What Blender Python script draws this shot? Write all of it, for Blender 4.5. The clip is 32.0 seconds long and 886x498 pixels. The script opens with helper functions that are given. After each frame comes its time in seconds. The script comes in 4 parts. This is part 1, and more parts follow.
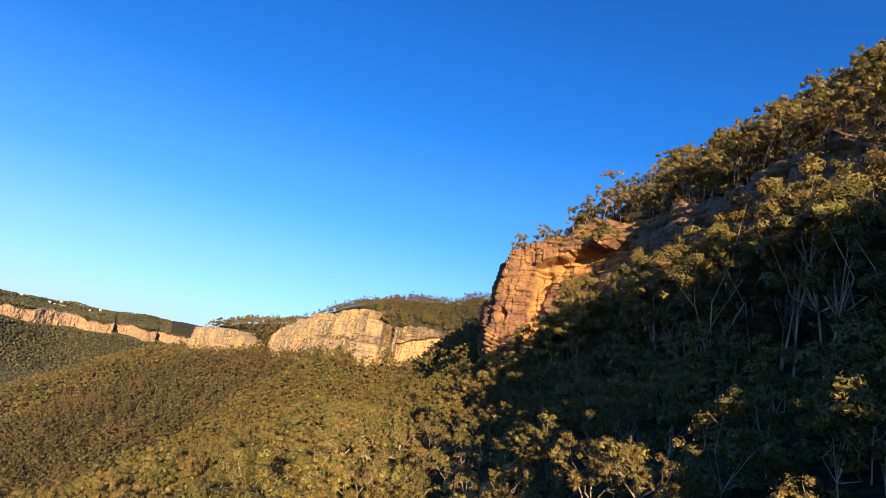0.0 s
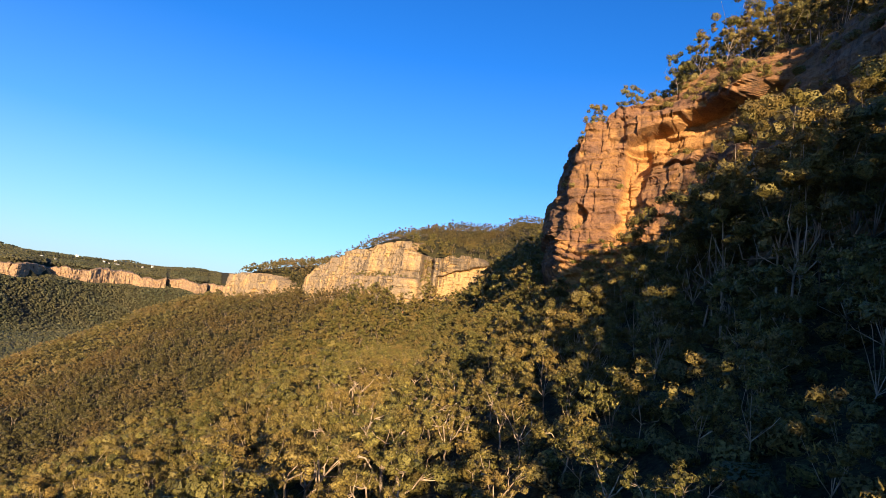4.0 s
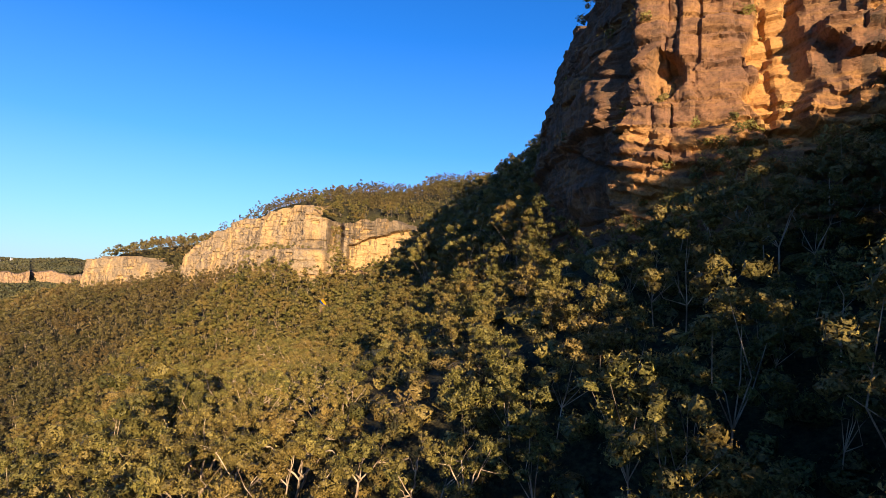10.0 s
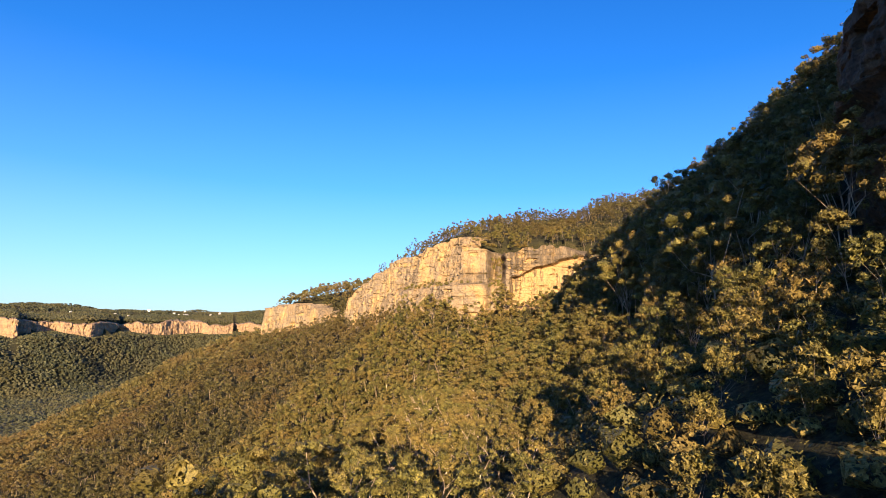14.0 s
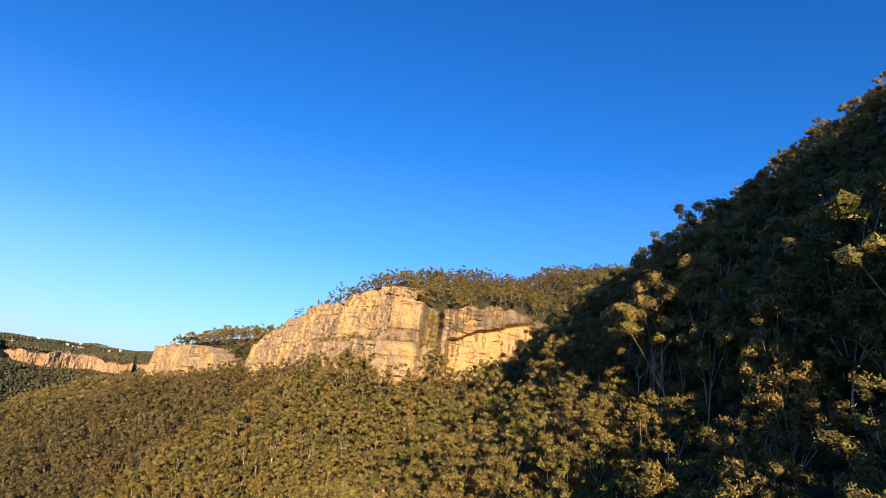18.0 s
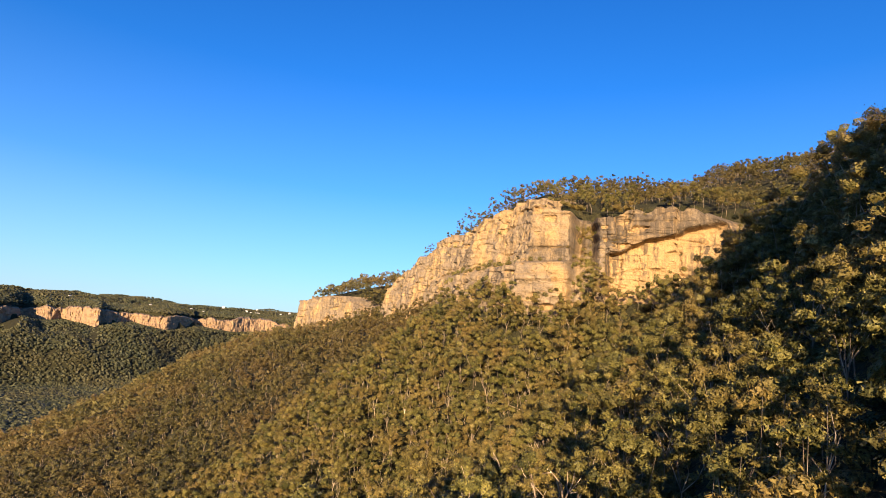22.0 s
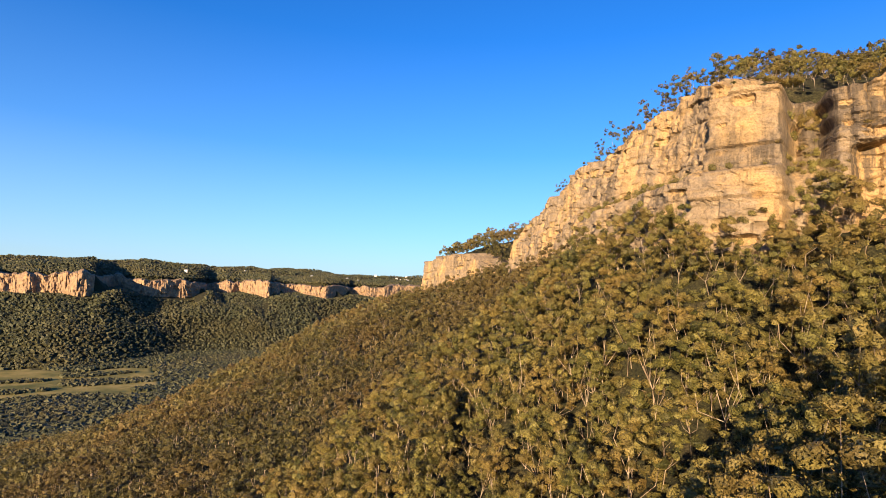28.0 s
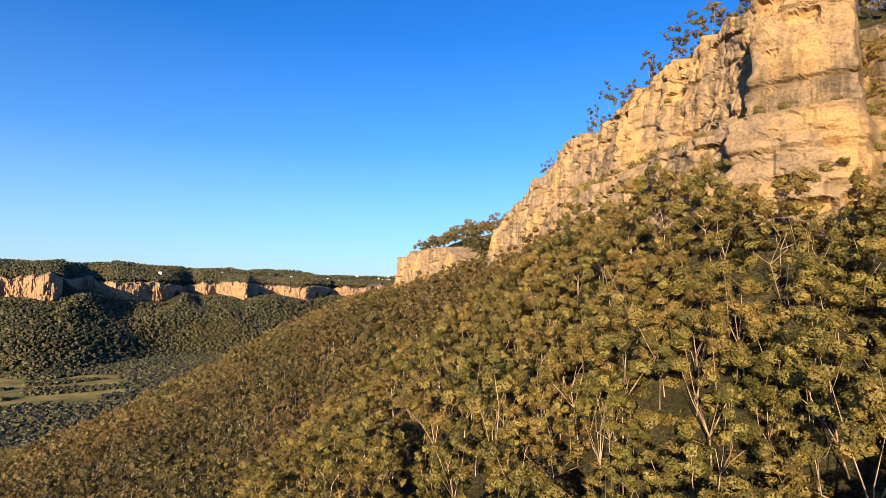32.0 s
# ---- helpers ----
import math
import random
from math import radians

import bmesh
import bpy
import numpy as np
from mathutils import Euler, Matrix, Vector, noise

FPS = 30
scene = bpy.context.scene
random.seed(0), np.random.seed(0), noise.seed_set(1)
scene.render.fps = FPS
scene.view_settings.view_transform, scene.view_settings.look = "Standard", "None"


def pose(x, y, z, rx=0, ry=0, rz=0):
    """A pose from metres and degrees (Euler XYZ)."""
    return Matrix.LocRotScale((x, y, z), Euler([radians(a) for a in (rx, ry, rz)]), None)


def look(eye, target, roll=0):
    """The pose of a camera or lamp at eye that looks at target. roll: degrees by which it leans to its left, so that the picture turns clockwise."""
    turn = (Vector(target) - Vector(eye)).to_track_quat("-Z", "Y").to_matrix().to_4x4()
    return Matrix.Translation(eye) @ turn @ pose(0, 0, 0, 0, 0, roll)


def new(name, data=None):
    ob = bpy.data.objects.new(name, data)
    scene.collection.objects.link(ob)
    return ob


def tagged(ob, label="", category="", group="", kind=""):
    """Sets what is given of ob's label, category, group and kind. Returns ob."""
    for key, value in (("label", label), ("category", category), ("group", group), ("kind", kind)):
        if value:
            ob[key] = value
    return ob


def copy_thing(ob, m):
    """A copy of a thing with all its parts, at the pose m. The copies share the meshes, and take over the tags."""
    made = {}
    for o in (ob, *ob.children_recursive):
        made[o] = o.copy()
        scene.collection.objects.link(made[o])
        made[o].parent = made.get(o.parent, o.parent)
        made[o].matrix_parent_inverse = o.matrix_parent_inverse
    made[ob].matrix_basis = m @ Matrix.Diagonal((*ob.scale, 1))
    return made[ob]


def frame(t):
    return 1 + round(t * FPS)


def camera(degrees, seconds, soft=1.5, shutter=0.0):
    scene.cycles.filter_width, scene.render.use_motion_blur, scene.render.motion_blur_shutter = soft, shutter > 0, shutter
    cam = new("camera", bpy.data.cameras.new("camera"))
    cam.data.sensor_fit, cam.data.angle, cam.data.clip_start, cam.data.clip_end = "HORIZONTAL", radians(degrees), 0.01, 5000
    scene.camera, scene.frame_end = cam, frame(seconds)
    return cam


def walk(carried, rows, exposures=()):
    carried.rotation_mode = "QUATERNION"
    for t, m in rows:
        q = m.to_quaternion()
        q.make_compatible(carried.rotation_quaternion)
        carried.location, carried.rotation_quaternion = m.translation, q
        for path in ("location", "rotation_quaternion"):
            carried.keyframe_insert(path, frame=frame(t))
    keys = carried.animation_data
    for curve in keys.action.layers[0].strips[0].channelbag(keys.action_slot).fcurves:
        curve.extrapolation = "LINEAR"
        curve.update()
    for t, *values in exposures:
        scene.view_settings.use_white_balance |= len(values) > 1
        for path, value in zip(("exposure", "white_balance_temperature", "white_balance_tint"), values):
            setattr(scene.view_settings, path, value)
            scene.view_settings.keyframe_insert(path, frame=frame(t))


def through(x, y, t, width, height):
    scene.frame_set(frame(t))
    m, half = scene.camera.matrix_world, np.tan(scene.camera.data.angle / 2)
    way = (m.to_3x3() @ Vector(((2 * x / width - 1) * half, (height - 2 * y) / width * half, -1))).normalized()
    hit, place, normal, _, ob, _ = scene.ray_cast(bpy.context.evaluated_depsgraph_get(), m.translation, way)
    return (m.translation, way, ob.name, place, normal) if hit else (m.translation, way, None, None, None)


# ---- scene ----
# Flight path: seconds, place in metres, heading to the left of +y, upward tilt, lean (degrees).
cam = camera(76.8, 32.0, 0.6)
ROWS = [
    (0, 0.02, -0.03, 0.01, 24.54, 13.31, 10.07),
    (0.5, -2.48, 5.10, 0.12, 24.57, 11.84, 8.41),
    (1, -4.90, 10.25, 0.24, 24.21, 10.59, 6.15),
    (1.5, -7.40, 15.41, 0.26, 24.26, 9.55, 4.10),
    (2, -9.88, 20.59, 0.22, 24.48, 9.75, 4.89),
    (2.5, -12.27, 25.62, 0.10, 25.19, 8.66, 6.28),
    (3, -14.77, 30.74, -0.08, 26.18, 7.52, 6.79),
    (3.5, -16.96, 35.69, -0.18, 27.07, 6.40, 6.80),
    (5.5, -25.94, 54.84, -0.72, 30.05, 7.15, 4.68),
    (6, -28.36, 59.27, -0.87, 31.15, 7.59, 3.73),
    (6.5, -30.87, 63.51, -1.06, 31.82, 7.60, 4.17),
    (7, -33.31, 67.58, -1.21, 32.82, 7.50, 5.77),
    (7.5, -35.89, 71.40, -1.14, 34.09, 7.36, 5.82),
    (8, -38.23, 75.08, -0.94, 34.46, 6.66, 4.86),
    (8.5, -40.68, 78.67, -0.74, 33.92, 5.89, 4.65),
    (9, -43.24, 82.25, -0.54, 31.35, 5.59, 4.45),
    (9.5, -46.27, 85.98, -0.52, 24.96, 4.99, 3.81),
    (10, -49.07, 89.70, -0.54, 17.52, 4.39, 2.62),
    (10.5, -51.50, 93.39, -0.72, 13.28, 8.13, 3.58),
    (11, -53.49, 96.98, -0.84, 4.92, 20.95, 6.94),
    (11.5, -54.64, 99.21, -1.01, -4.10, 30.90, 5.50),
    (12, -56.10, 101.96, -1.23, -3.50, 30.75, 6.00),
    (12.5, -58.03, 105.45, -1.48, 9.10, 25.90, 9.20),
    (13, -59.89, 108.82, -1.72, 25.20, 13.95, 9.95),
    (13.3, -61.18, 111.06, -1.85, 28.50, 8.40, 4.30),
    (15.5, -73.32, 130.75, -2.44, 38.78, 7.94, 1.63),
    (16, -75.67, 134.63, -2.50, 35.93, 10.21, -0.10),
    (16.5, -78.00, 138.57, -2.53, 32.45, 13.44, -1.67),
    (17, -80.31, 142.58, -2.57, 29.37, 14.90, 1.66),
    (17.5, -82.78, 146.71, -2.62, 26.94, 15.75, 6.15),
    (18, -85.34, 151.00, -2.74, 27.59, 15.43, 7.17),
    (18.5, -87.96, 155.44, -2.95, 29.96, 13.89, 7.06),
    (19, -90.62, 160.00, -3.26, 32.10, 12.13, 5.31),
    (19.5, -93.21, 164.58, -3.68, 33.26, 10.65, 3.05),
    (20, -95.75, 169.11, -4.22, 34.26, 10.39, 3.05),
    (20.5, -98.35, 173.50, -4.81, 36.09, 9.98, 3.89),
    (21, -100.89, 177.71, -5.33, 38.50, 9.47, 4.37),
    (21.5, -103.62, 181.80, -5.65, 40.48, 8.95, 4.33),
    (22, -106.47, 185.77, -5.79, 41.21, 8.83, 3.80),
    (22.5, -109.42, 189.65, -5.81, 41.51, 8.81, 3.90),
    (23, -112.16, 193.30, -5.74, 42.78, 8.50, 4.93),
    (23.5, -114.84, 196.83, -5.65, 44.39, 7.96, 6.21),
    (24, -117.39, 200.26, -5.61, 45.08, 7.46, 6.06),
    (24.5, -119.85, 203.63, -5.63, 45.14, 6.72, 5.54),
    (26.5, -128.76, 216.26, -5.89, 50.08, 4.75, 5.40),
    (27, -131.13, 219.29, -6.04, 52.77, 4.24, 4.17),
    (27.5, -133.65, 222.24, -6.24, 55.60, 3.98, 2.43),
    (28, -136.46, 225.17, -6.45, 55.74, 4.33, 1.90),
    (28.5, -139.51, 228.13, -6.62, 55.39, 5.22, 1.26),
    (29, -142.55, 231.08, -6.75, 55.15, 5.85, 1.06),
    (29.5, -145.61, 233.93, -6.76, 54.68, 6.21, 0.35),
    (30, -148.46, 236.62, -6.70, 54.43, 6.33, 0.06),
    (30.5, -151.07, 239.13, -6.70, 54.53, 6.24, 0.58),
    (31, -153.50, 241.45, -6.74, 54.32, 5.17, 0.88),
    (31.5, -155.85, 243.71, -6.90, 53.91, 4.64, 0.86),
    (32, -158.08, 245.92, -7.14, 54.02, 4.34, 1.21),
]


def flown(x, y, z, yaw, pitch, lean):
    a, b = radians(yaw), radians(pitch)
    way = Vector((-math.sin(a) * math.cos(b), math.cos(a) * math.cos(b), math.sin(b)))
    return look((x, y, z), Vector((x, y, z)) + way, lean)


walk(cam, [(t, flown(*rest)) for t, *rest in ROWS], [(0.0, 1.65), (10.4, 1.6), (11.0, 1.98), (12.3, 1.98), (13.4, 1.88), (15.5, 1.62), (32.0, 1.62)])
# end of the path

# ---------------------------------------------------------------- world, sun
SUN_EL = radians(11.0)
AHEAD = Vector((-0.5519, 0.8339, 0.0))
RIGHT = Vector((0.8339, 0.5519, 0.0))
SUN_WAY = (AHEAD * 1.0 + RIGHT * 0.002).normalized()  # level part of the way the light goes
world = bpy.data.worlds.new("sky")
scene.world = world
world.use_nodes = True
wn = world.node_tree.nodes
sky = wn.new("ShaderNodeTexSky")
sky.sky_type = "NISHITA"
sky.sun_disc = False
sky.sun_elevation = SUN_EL
sky.sun_rotation = math.atan2(-SUN_WAY.x, -SUN_WAY.y)
sky.altitude = 900
sky.air_density, sky.dust_density, sky.ozone_density = 1.0, 0.8, 6.0
wn["Background"].inputs["Strength"].default_value = 0.091
rich = wn.new("ShaderNodeHueSaturation")
rich.inputs["Saturation"].default_value = 1.09
rich.inputs["Hue"].default_value = 0.502
world.node_tree.links.new(sky.outputs[0], rich.inputs["Color"])
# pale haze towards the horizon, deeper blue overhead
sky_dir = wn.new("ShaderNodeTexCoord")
split_dir = wn.new("ShaderNodeSeparateXYZ")
world.node_tree.links.new(sky_dir.outputs["Generated"], split_dir.inputs[0])
haze, deep = wn.new("ShaderNodeValToRGB"), wn.new("ShaderNodeValToRGB")
for node, stops in ((haze, ((0.0, (0.7, 0.7, 0.7)), (0.1, (0.4, 0.4, 0.4)), (0.24, (0.1, 0.1, 0.1)), (0.42, (0, 0, 0)))), (deep, ((0.1, (1, 1, 1)), (0.35, (0.85, 0.92, 1.0)), (0.75, (0.6, 0.78, 0.95))))):
    ends = node.color_ramp.elements
    ends[1].position, ends[1].color = stops[-1][0], (*stops[-1][1], 1)
    ends[0].position, ends[0].color = stops[0][0], (*stops[0][1], 1)
    for at, c in stops[1:-1]:
        ends.new(at).color = (*c, 1)
veil, dome = wn.new("ShaderNodeMix"), wn.new("ShaderNodeMix")
veil.data_type = dome.data_type = "RGBA"
dome.blend_type = "MULTIPLY"
dome.inputs["Factor"].default_value = 1.0
veil.inputs["B"].default_value = (2.15, 2.75, 3.3, 1)
for a, b in ((split_dir.outputs["Z"], haze.inputs[0]), (split_dir.outputs["Z"], deep.inputs[0]), (rich.outputs[0], dome.inputs["A"]), (deep.outputs[0], dome.inputs["B"]), (haze.outputs[0], veil.inputs["Factor"]), (dome.outputs["Result"], veil.inputs["A"]), (veil.outputs["Result"], wn["Background"].inputs["Color"])):
    world.node_tree.links.new(a, b)
sun_data = bpy.data.lights.new("sun", "SUN")
sun_data.energy, sun_data.angle, sun_data.color = 5.0, radians(0.5), (1.0, 0.74, 0.44)
sun = new("sun", sun_data)
down = (SUN_WAY * math.cos(SUN_EL) - Vector((0, 0, math.sin(SUN_EL)))).normalized()
sun.matrix_world = look(Vector((0, 0, 300)), Vector((0, 0, 300)) + down)


# ---------------------------------------------------------------- materials
def material(name, rough=0.9):
    m = bpy.data.materials.new(name)
    m.use_nodes = True
    b = m.node_tree.nodes["Principled BSDF"]
    b.inputs["Roughness"].default_value = rough
    b.inputs["Specular IOR Level"].default_value = 0.25
    return m, m.node_tree.nodes, m.node_tree.links, b


def noise_tex(n, l, vec, scale, detail=4.0, rough=0.55, squeeze=None):
    t = n.new("ShaderNodeTexNoise")
    t.inputs["Scale"].default_value = scale
    t.inputs["Detail"].default_value = detail
    t.inputs["Roughness"].default_value = rough
    if squeeze:
        mp = n.new("ShaderNodeMapping")
        mp.inputs["Scale"].default_value = squeeze
        l.new(vec, mp.inputs["Vector"])
        vec = mp.outputs["Vector"]
    l.new(vec, t.inputs["Vector"])
    return t.outputs["Fac"]


def ramp(n, l, fac, *stops):
    r = n.new("ShaderNodeValToRGB")
    e = r.color_ramp.elements
    while len(e) < len(stops):
        e.new(0.5)
    for el, (p, c) in zip(e, stops):
        el.position, el.color = p, (*c, 1) if len(c) == 3 else c
    l.new(fac, r.inputs["Fac"])
    return r.outputs["Color"]


def mix(n, l, fac, a, b, mode="MIX"):
    m = n.new("ShaderNodeMix")
    m.data_type, m.blend_type = "RGBA", mode
    for sock, v in ((m.inputs["Factor"], fac), (m.inputs["A"], a), (m.inputs["B"], b)):
        if isinstance(v, (int, float)):
            sock.default_value = v
        elif isinstance(v, tuple):
            sock.default_value = (*v, 1)
        else:
            l.new(v, sock)
    return m.outputs["Result"]


def grey(v):
    return (v, v, v)


def sandstone(name, crust, tan, fresh, streak_col, open_low, open_high, banded=0.55):
    """Weathered sandstone: a grey-brown crust, patches and hollows of fresh ochre, iron bands, water streaks, bedding lines."""
    m, n, l, b = material(name, 0.95)
    pos = n.new("ShaderNodeNewGeometry").outputs["Position"]
    big = noise_tex(n, l, pos, 0.09, 5, 0.6, (1, 1, 0.7))
    mid = noise_tex(n, l, pos, 0.45, 7, 0.65)
    bed = noise_tex(n, l, pos, 1.0, 6, 0.65, (0.045, 0.045, 1.5))
    streak = noise_tex(n, l, pos, 1.0, 5, 0.65, (0.7, 0.7, 0.03))
    broad = noise_tex(n, l, pos, 0.06, 2)
    fine = noise_tex(n, l, pos, 3.0, 8, 0.75)
    varnish_shade = n.new("ShaderNodeAttribute")
    varnish_shade.attribute_name = "varnish_shade"
    hollow = n.new("ShaderNodeAttribute")
    hollow.attribute_name = "fresh"
    c = mix(n, l, ramp(n, l, mid, (0.36, grey(0)), (0.62, grey(1))), crust, tan)
    c = mix(n, l, ramp(n, l, big, (open_low, grey(0)), (open_high, grey(0.9))), c, fresh)
    c = mix(n, l, hollow.outputs["Fac"], c, fresh)
    c = mix(n, l, ramp(n, l, bed, (0.46, grey(0.0)), (0.6, grey(banded))), c, tuple(0.62 * v for v in fresh))
    wet = mix(n, l, 1.0, ramp(n, l, streak, (0.49, grey(0)), (0.6, grey(0.85))), ramp(n, l, broad, (0.42, grey(0.15)), (0.58, grey(1))), "MULTIPLY")
    c = mix(n, l, wet, c, streak_col)
    c = mix(n, l, mix(n, l, 1.0, varnish_shade.outputs["Color"], ramp(n, l, streak, (0.36, grey(0.35)), (0.54, grey(1))), "MULTIPLY"), c, streak_col)
    c = mix(n, l, 0.75, c, ramp(n, l, fine, (0.34, grey(0.28)), (0.5, grey(0.85)), (0.7, grey(1.15))), "MULTIPLY")
    l.new(c, b.inputs["Base Color"])
    bump = n.new("ShaderNodeBump")
    bump.inputs["Strength"].default_value = 1.0
    bump.inputs["Distance"].default_value = 0.45
    l.new(mix(n, l, 0.55, bed, fine), bump.inputs["Height"])
    l.new(bump.outputs["Normal"], b.inputs["Normal"])
    return m


def foliage(name, dark, light, warm, patch=0.12, fine=9.0, lace=0.0):
    """Leaves: colour varies leaf by leaf, tree by tree and in patches; some light passes through."""
    m, n, l, b = material(name, 0.55)
    geo = n.new("ShaderNodeNewGeometry")
    info = n.new("ShaderNodeObjectInfo")
    c = mix(n, l, geo.outputs["Random Per Island"], dark, light)
    near = noise_tex(n, l, geo.outputs["Position"], patch, 2)
    c = mix(n, l, ramp(n, l, near, (0.42, grey(0)), (0.66, grey(0.6))), c, warm)
    grain = noise_tex(n, l, geo.outputs["Position"], fine, 3, 0.7)
    c = mix(n, l, 1.0, c, ramp(n, l, grain, (0.34, grey(0.35)), (0.62, grey(1.15))), "MULTIPLY")
    bump = n.new("ShaderNodeBump")
    bump.inputs["Strength"].default_value, bump.inputs["Distance"].default_value = 0.9, 0.5 / fine
    l.new(grain, bump.inputs["Height"])
    l.new(bump.outputs["Normal"], b.inputs["Normal"])
    tint = n.new("ShaderNodeHueSaturation")
    span = n.new("ShaderNodeMapRange")
    span.inputs["To Min"].default_value, span.inputs["To Max"].default_value = 0.75, 1.2
    l.new(info.outputs["Random"], span.inputs["Value"])
    l.new(span.outputs["Result"], tint.inputs["Value"])
    l.new(c, tint.inputs["Color"])
    l.new(tint.outputs["Color"], b.inputs["Base Color"])
    tr = n.new("ShaderNodeBsdfTranslucent")
    l.new(tint.outputs["Color"], tr.inputs["Color"])
    add = n.new("ShaderNodeMixShader")
    add.inputs["Fac"].default_value = 0.16
    l.new(b.outputs[0], add.inputs[1])
    l.new(tr.outputs[0], add.inputs[2])
    out = add.outputs[0]
    if lace:
        holes = noise_tex(n, l, geo.outputs["Position"], lace, 2, 0.6)
        cut, clear = n.new("ShaderNodeMixShader"), n.new("ShaderNodeBsdfTransparent")
        l.new(ramp(n, l, holes, (0.475, grey(0)), (0.485, grey(1))), cut.inputs["Fac"])
        l.new(clear.outputs[0], cut.inputs[1])
        l.new(out, cut.inputs[2])
        out = cut.outputs[0]
    l.new(out, n["Material Output"].inputs["Surface"])
    return m


def bark_mat():
    m, n, l, b = material("bark", 0.8)
    pos = n.new("ShaderNodeTexCoord").outputs["Object"]
    a = noise_tex(n, l, pos, 1.6, 5, 0.6, (1, 1, 0.25))
    c = ramp(n, l, a, (0.36, (0.1, 0.07, 0.05)), (0.5, (0.28, 0.21, 0.15)), (0.68, (0.46, 0.37, 0.28)))
    l.new(c, b.inputs["Base Color"])
    return m


def ground_mat():
    m, n, l, b = material("bush_floor", 1.0)
    pos = n.new("ShaderNodeNewGeometry").outputs["Position"]
    a = noise_tex(n, l, pos, 0.22, 6, 0.65)
    c = ramp(n, l, a, (0.3, (0.02, 0.021, 0.008)), (0.55, (0.042, 0.038, 0.015)), (0.75, (0.08, 0.06, 0.03)))
    litter = noise_tex(n, l, pos, 2.4, 5, 0.7)
    c = mix(n, l, 0.9, c, ramp(n, l, litter, (0.36, grey(0.15)), (0.5, grey(0.8)), (0.66, grey(1.7))), "MULTIPLY")
    l.new(c, b.inputs["Base Color"])
    bump = n.new("ShaderNodeBump")
    bump.inputs["Strength"].default_value, bump.inputs["Distance"].default_value = 1.0, 0.6
    l.new(litter, bump.inputs["Height"])
    l.new(bump.outputs["Normal"], b.inputs["Normal"])
    return m


ROCK_WARM = sandstone("sandstone_warm", (0.185, 0.145, 0.108), (0.32, 0.235, 0.15), (0.43, 0.28, 0.13), (0.085, 0.066, 0.05), 0.48, 0.62, 0.3)
ROCK_RED = sandstone("sandstone_red", (0.15, 0.083, 0.056), (0.23, 0.118, 0.065), (0.48, 0.25, 0.088), (0.085, 0.058, 0.042), 0.56, 0.68)
# Near cliff's sandstone: darker and greyer, its shade mixed into the colours.
ROCK_SHADED = sandstone("sandstone_shaded", (0.14, 0.105, 0.085), (0.22, 0.155, 0.105), (0.34, 0.18, 0.08), (0.07, 0.057, 0.048), 0.54, 0.68)
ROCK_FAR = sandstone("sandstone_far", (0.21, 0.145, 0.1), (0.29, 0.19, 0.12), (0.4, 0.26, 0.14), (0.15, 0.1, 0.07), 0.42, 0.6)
LEAF = foliage("gum_leaves", (0.05, 0.053, 0.014), (0.235, 0.2, 0.053), (0.28, 0.175, 0.054), lace=5.5)
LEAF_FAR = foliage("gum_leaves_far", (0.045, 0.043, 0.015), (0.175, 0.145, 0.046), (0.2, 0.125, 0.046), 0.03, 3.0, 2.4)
# Bluer, duller copy of the leaves: distance haze mixed into the colour.
LEAF_HAZE = foliage("gum_leaves_hazed", (0.034, 0.04, 0.022), (0.098, 0.096, 0.042), (0.11, 0.092, 0.038), 0.006, 0.5)
BARK = bark_mat()
GROUND = ground_mat()


# ---------------------------------------------------------------- numbers over the plane
def vnoise(x, y, seed=0):
    """Smooth value noise, -1 to 1, for arrays."""
    x, y = np.asarray(x, float), np.asarray(y, float)
    xi, yi = np.floor(x).astype(np.int64), np.floor(y).astype(np.int64)
    fx, fy = x - xi, y - yi
    fx, fy = fx * fx * (3 - 2 * fx), fy * fy * (3 - 2 * fy)

    def h(a, b):
        v = (a * 374761393 + b * 668265263 + seed * 974711 + 12345) & 0x7FFFFFFF
        v = ((v ^ (v >> 13)) * 1274126177) & 0x7FFFFFFF
        return ((v ^ (v >> 16)) & 0xFFFF) / 32767.5 - 1

    return (h(xi, yi) * (1 - fx) + h(xi + 1, yi) * fx) * (1 - fy) + (h(xi, yi + 1) * (1 - fx) + h(xi + 1, yi + 1) * fx) * fy


def fbm(x, y, seed=0, octaves=4):
    return sum(vnoise(x * 2**k, y * 2**k, seed + k) * 0.5**k for k in range(octaves))


def cell(i, j=0, seed=0):
    """A random number, 0 to 1, for whole-number arrays."""
    i, j = np.asarray(i).astype(np.int64), np.asarray(j).astype(np.int64)
    v = (i * 374761393 + j * 668265263 + seed * 1442695 + 777) & 0x7FFFFFFF
    v = ((v ^ (v >> 13)) * 1274126177) & 0x7FFFFFFF
    return ((v ^ (v >> 16)) & 0xFFFF) / 65535.0


def step(x, a, b):
    t = np.clip((x - a) / (b - a), 0, 1)
    return t * t * (3 - 2 * t)


# The foot of the escarpment, along s (ahead) and n (to the right), metres.
# For s below 0: an unseen spur, added to shade the near slope.
FOOT_S = [-500, -180, -130, -95, -55, 0, 50, 90, 118, 130, 137, 141, 145, 156, 170, 179, 186, 195, 205, 240, 300, 335, 350, 360, 366, 368, 369, 370, 371, 374, 387, 402, 428, 457, 490, 510, 530, 545, 560, 590, 612, 640, 700, 800, 1000, 1300]
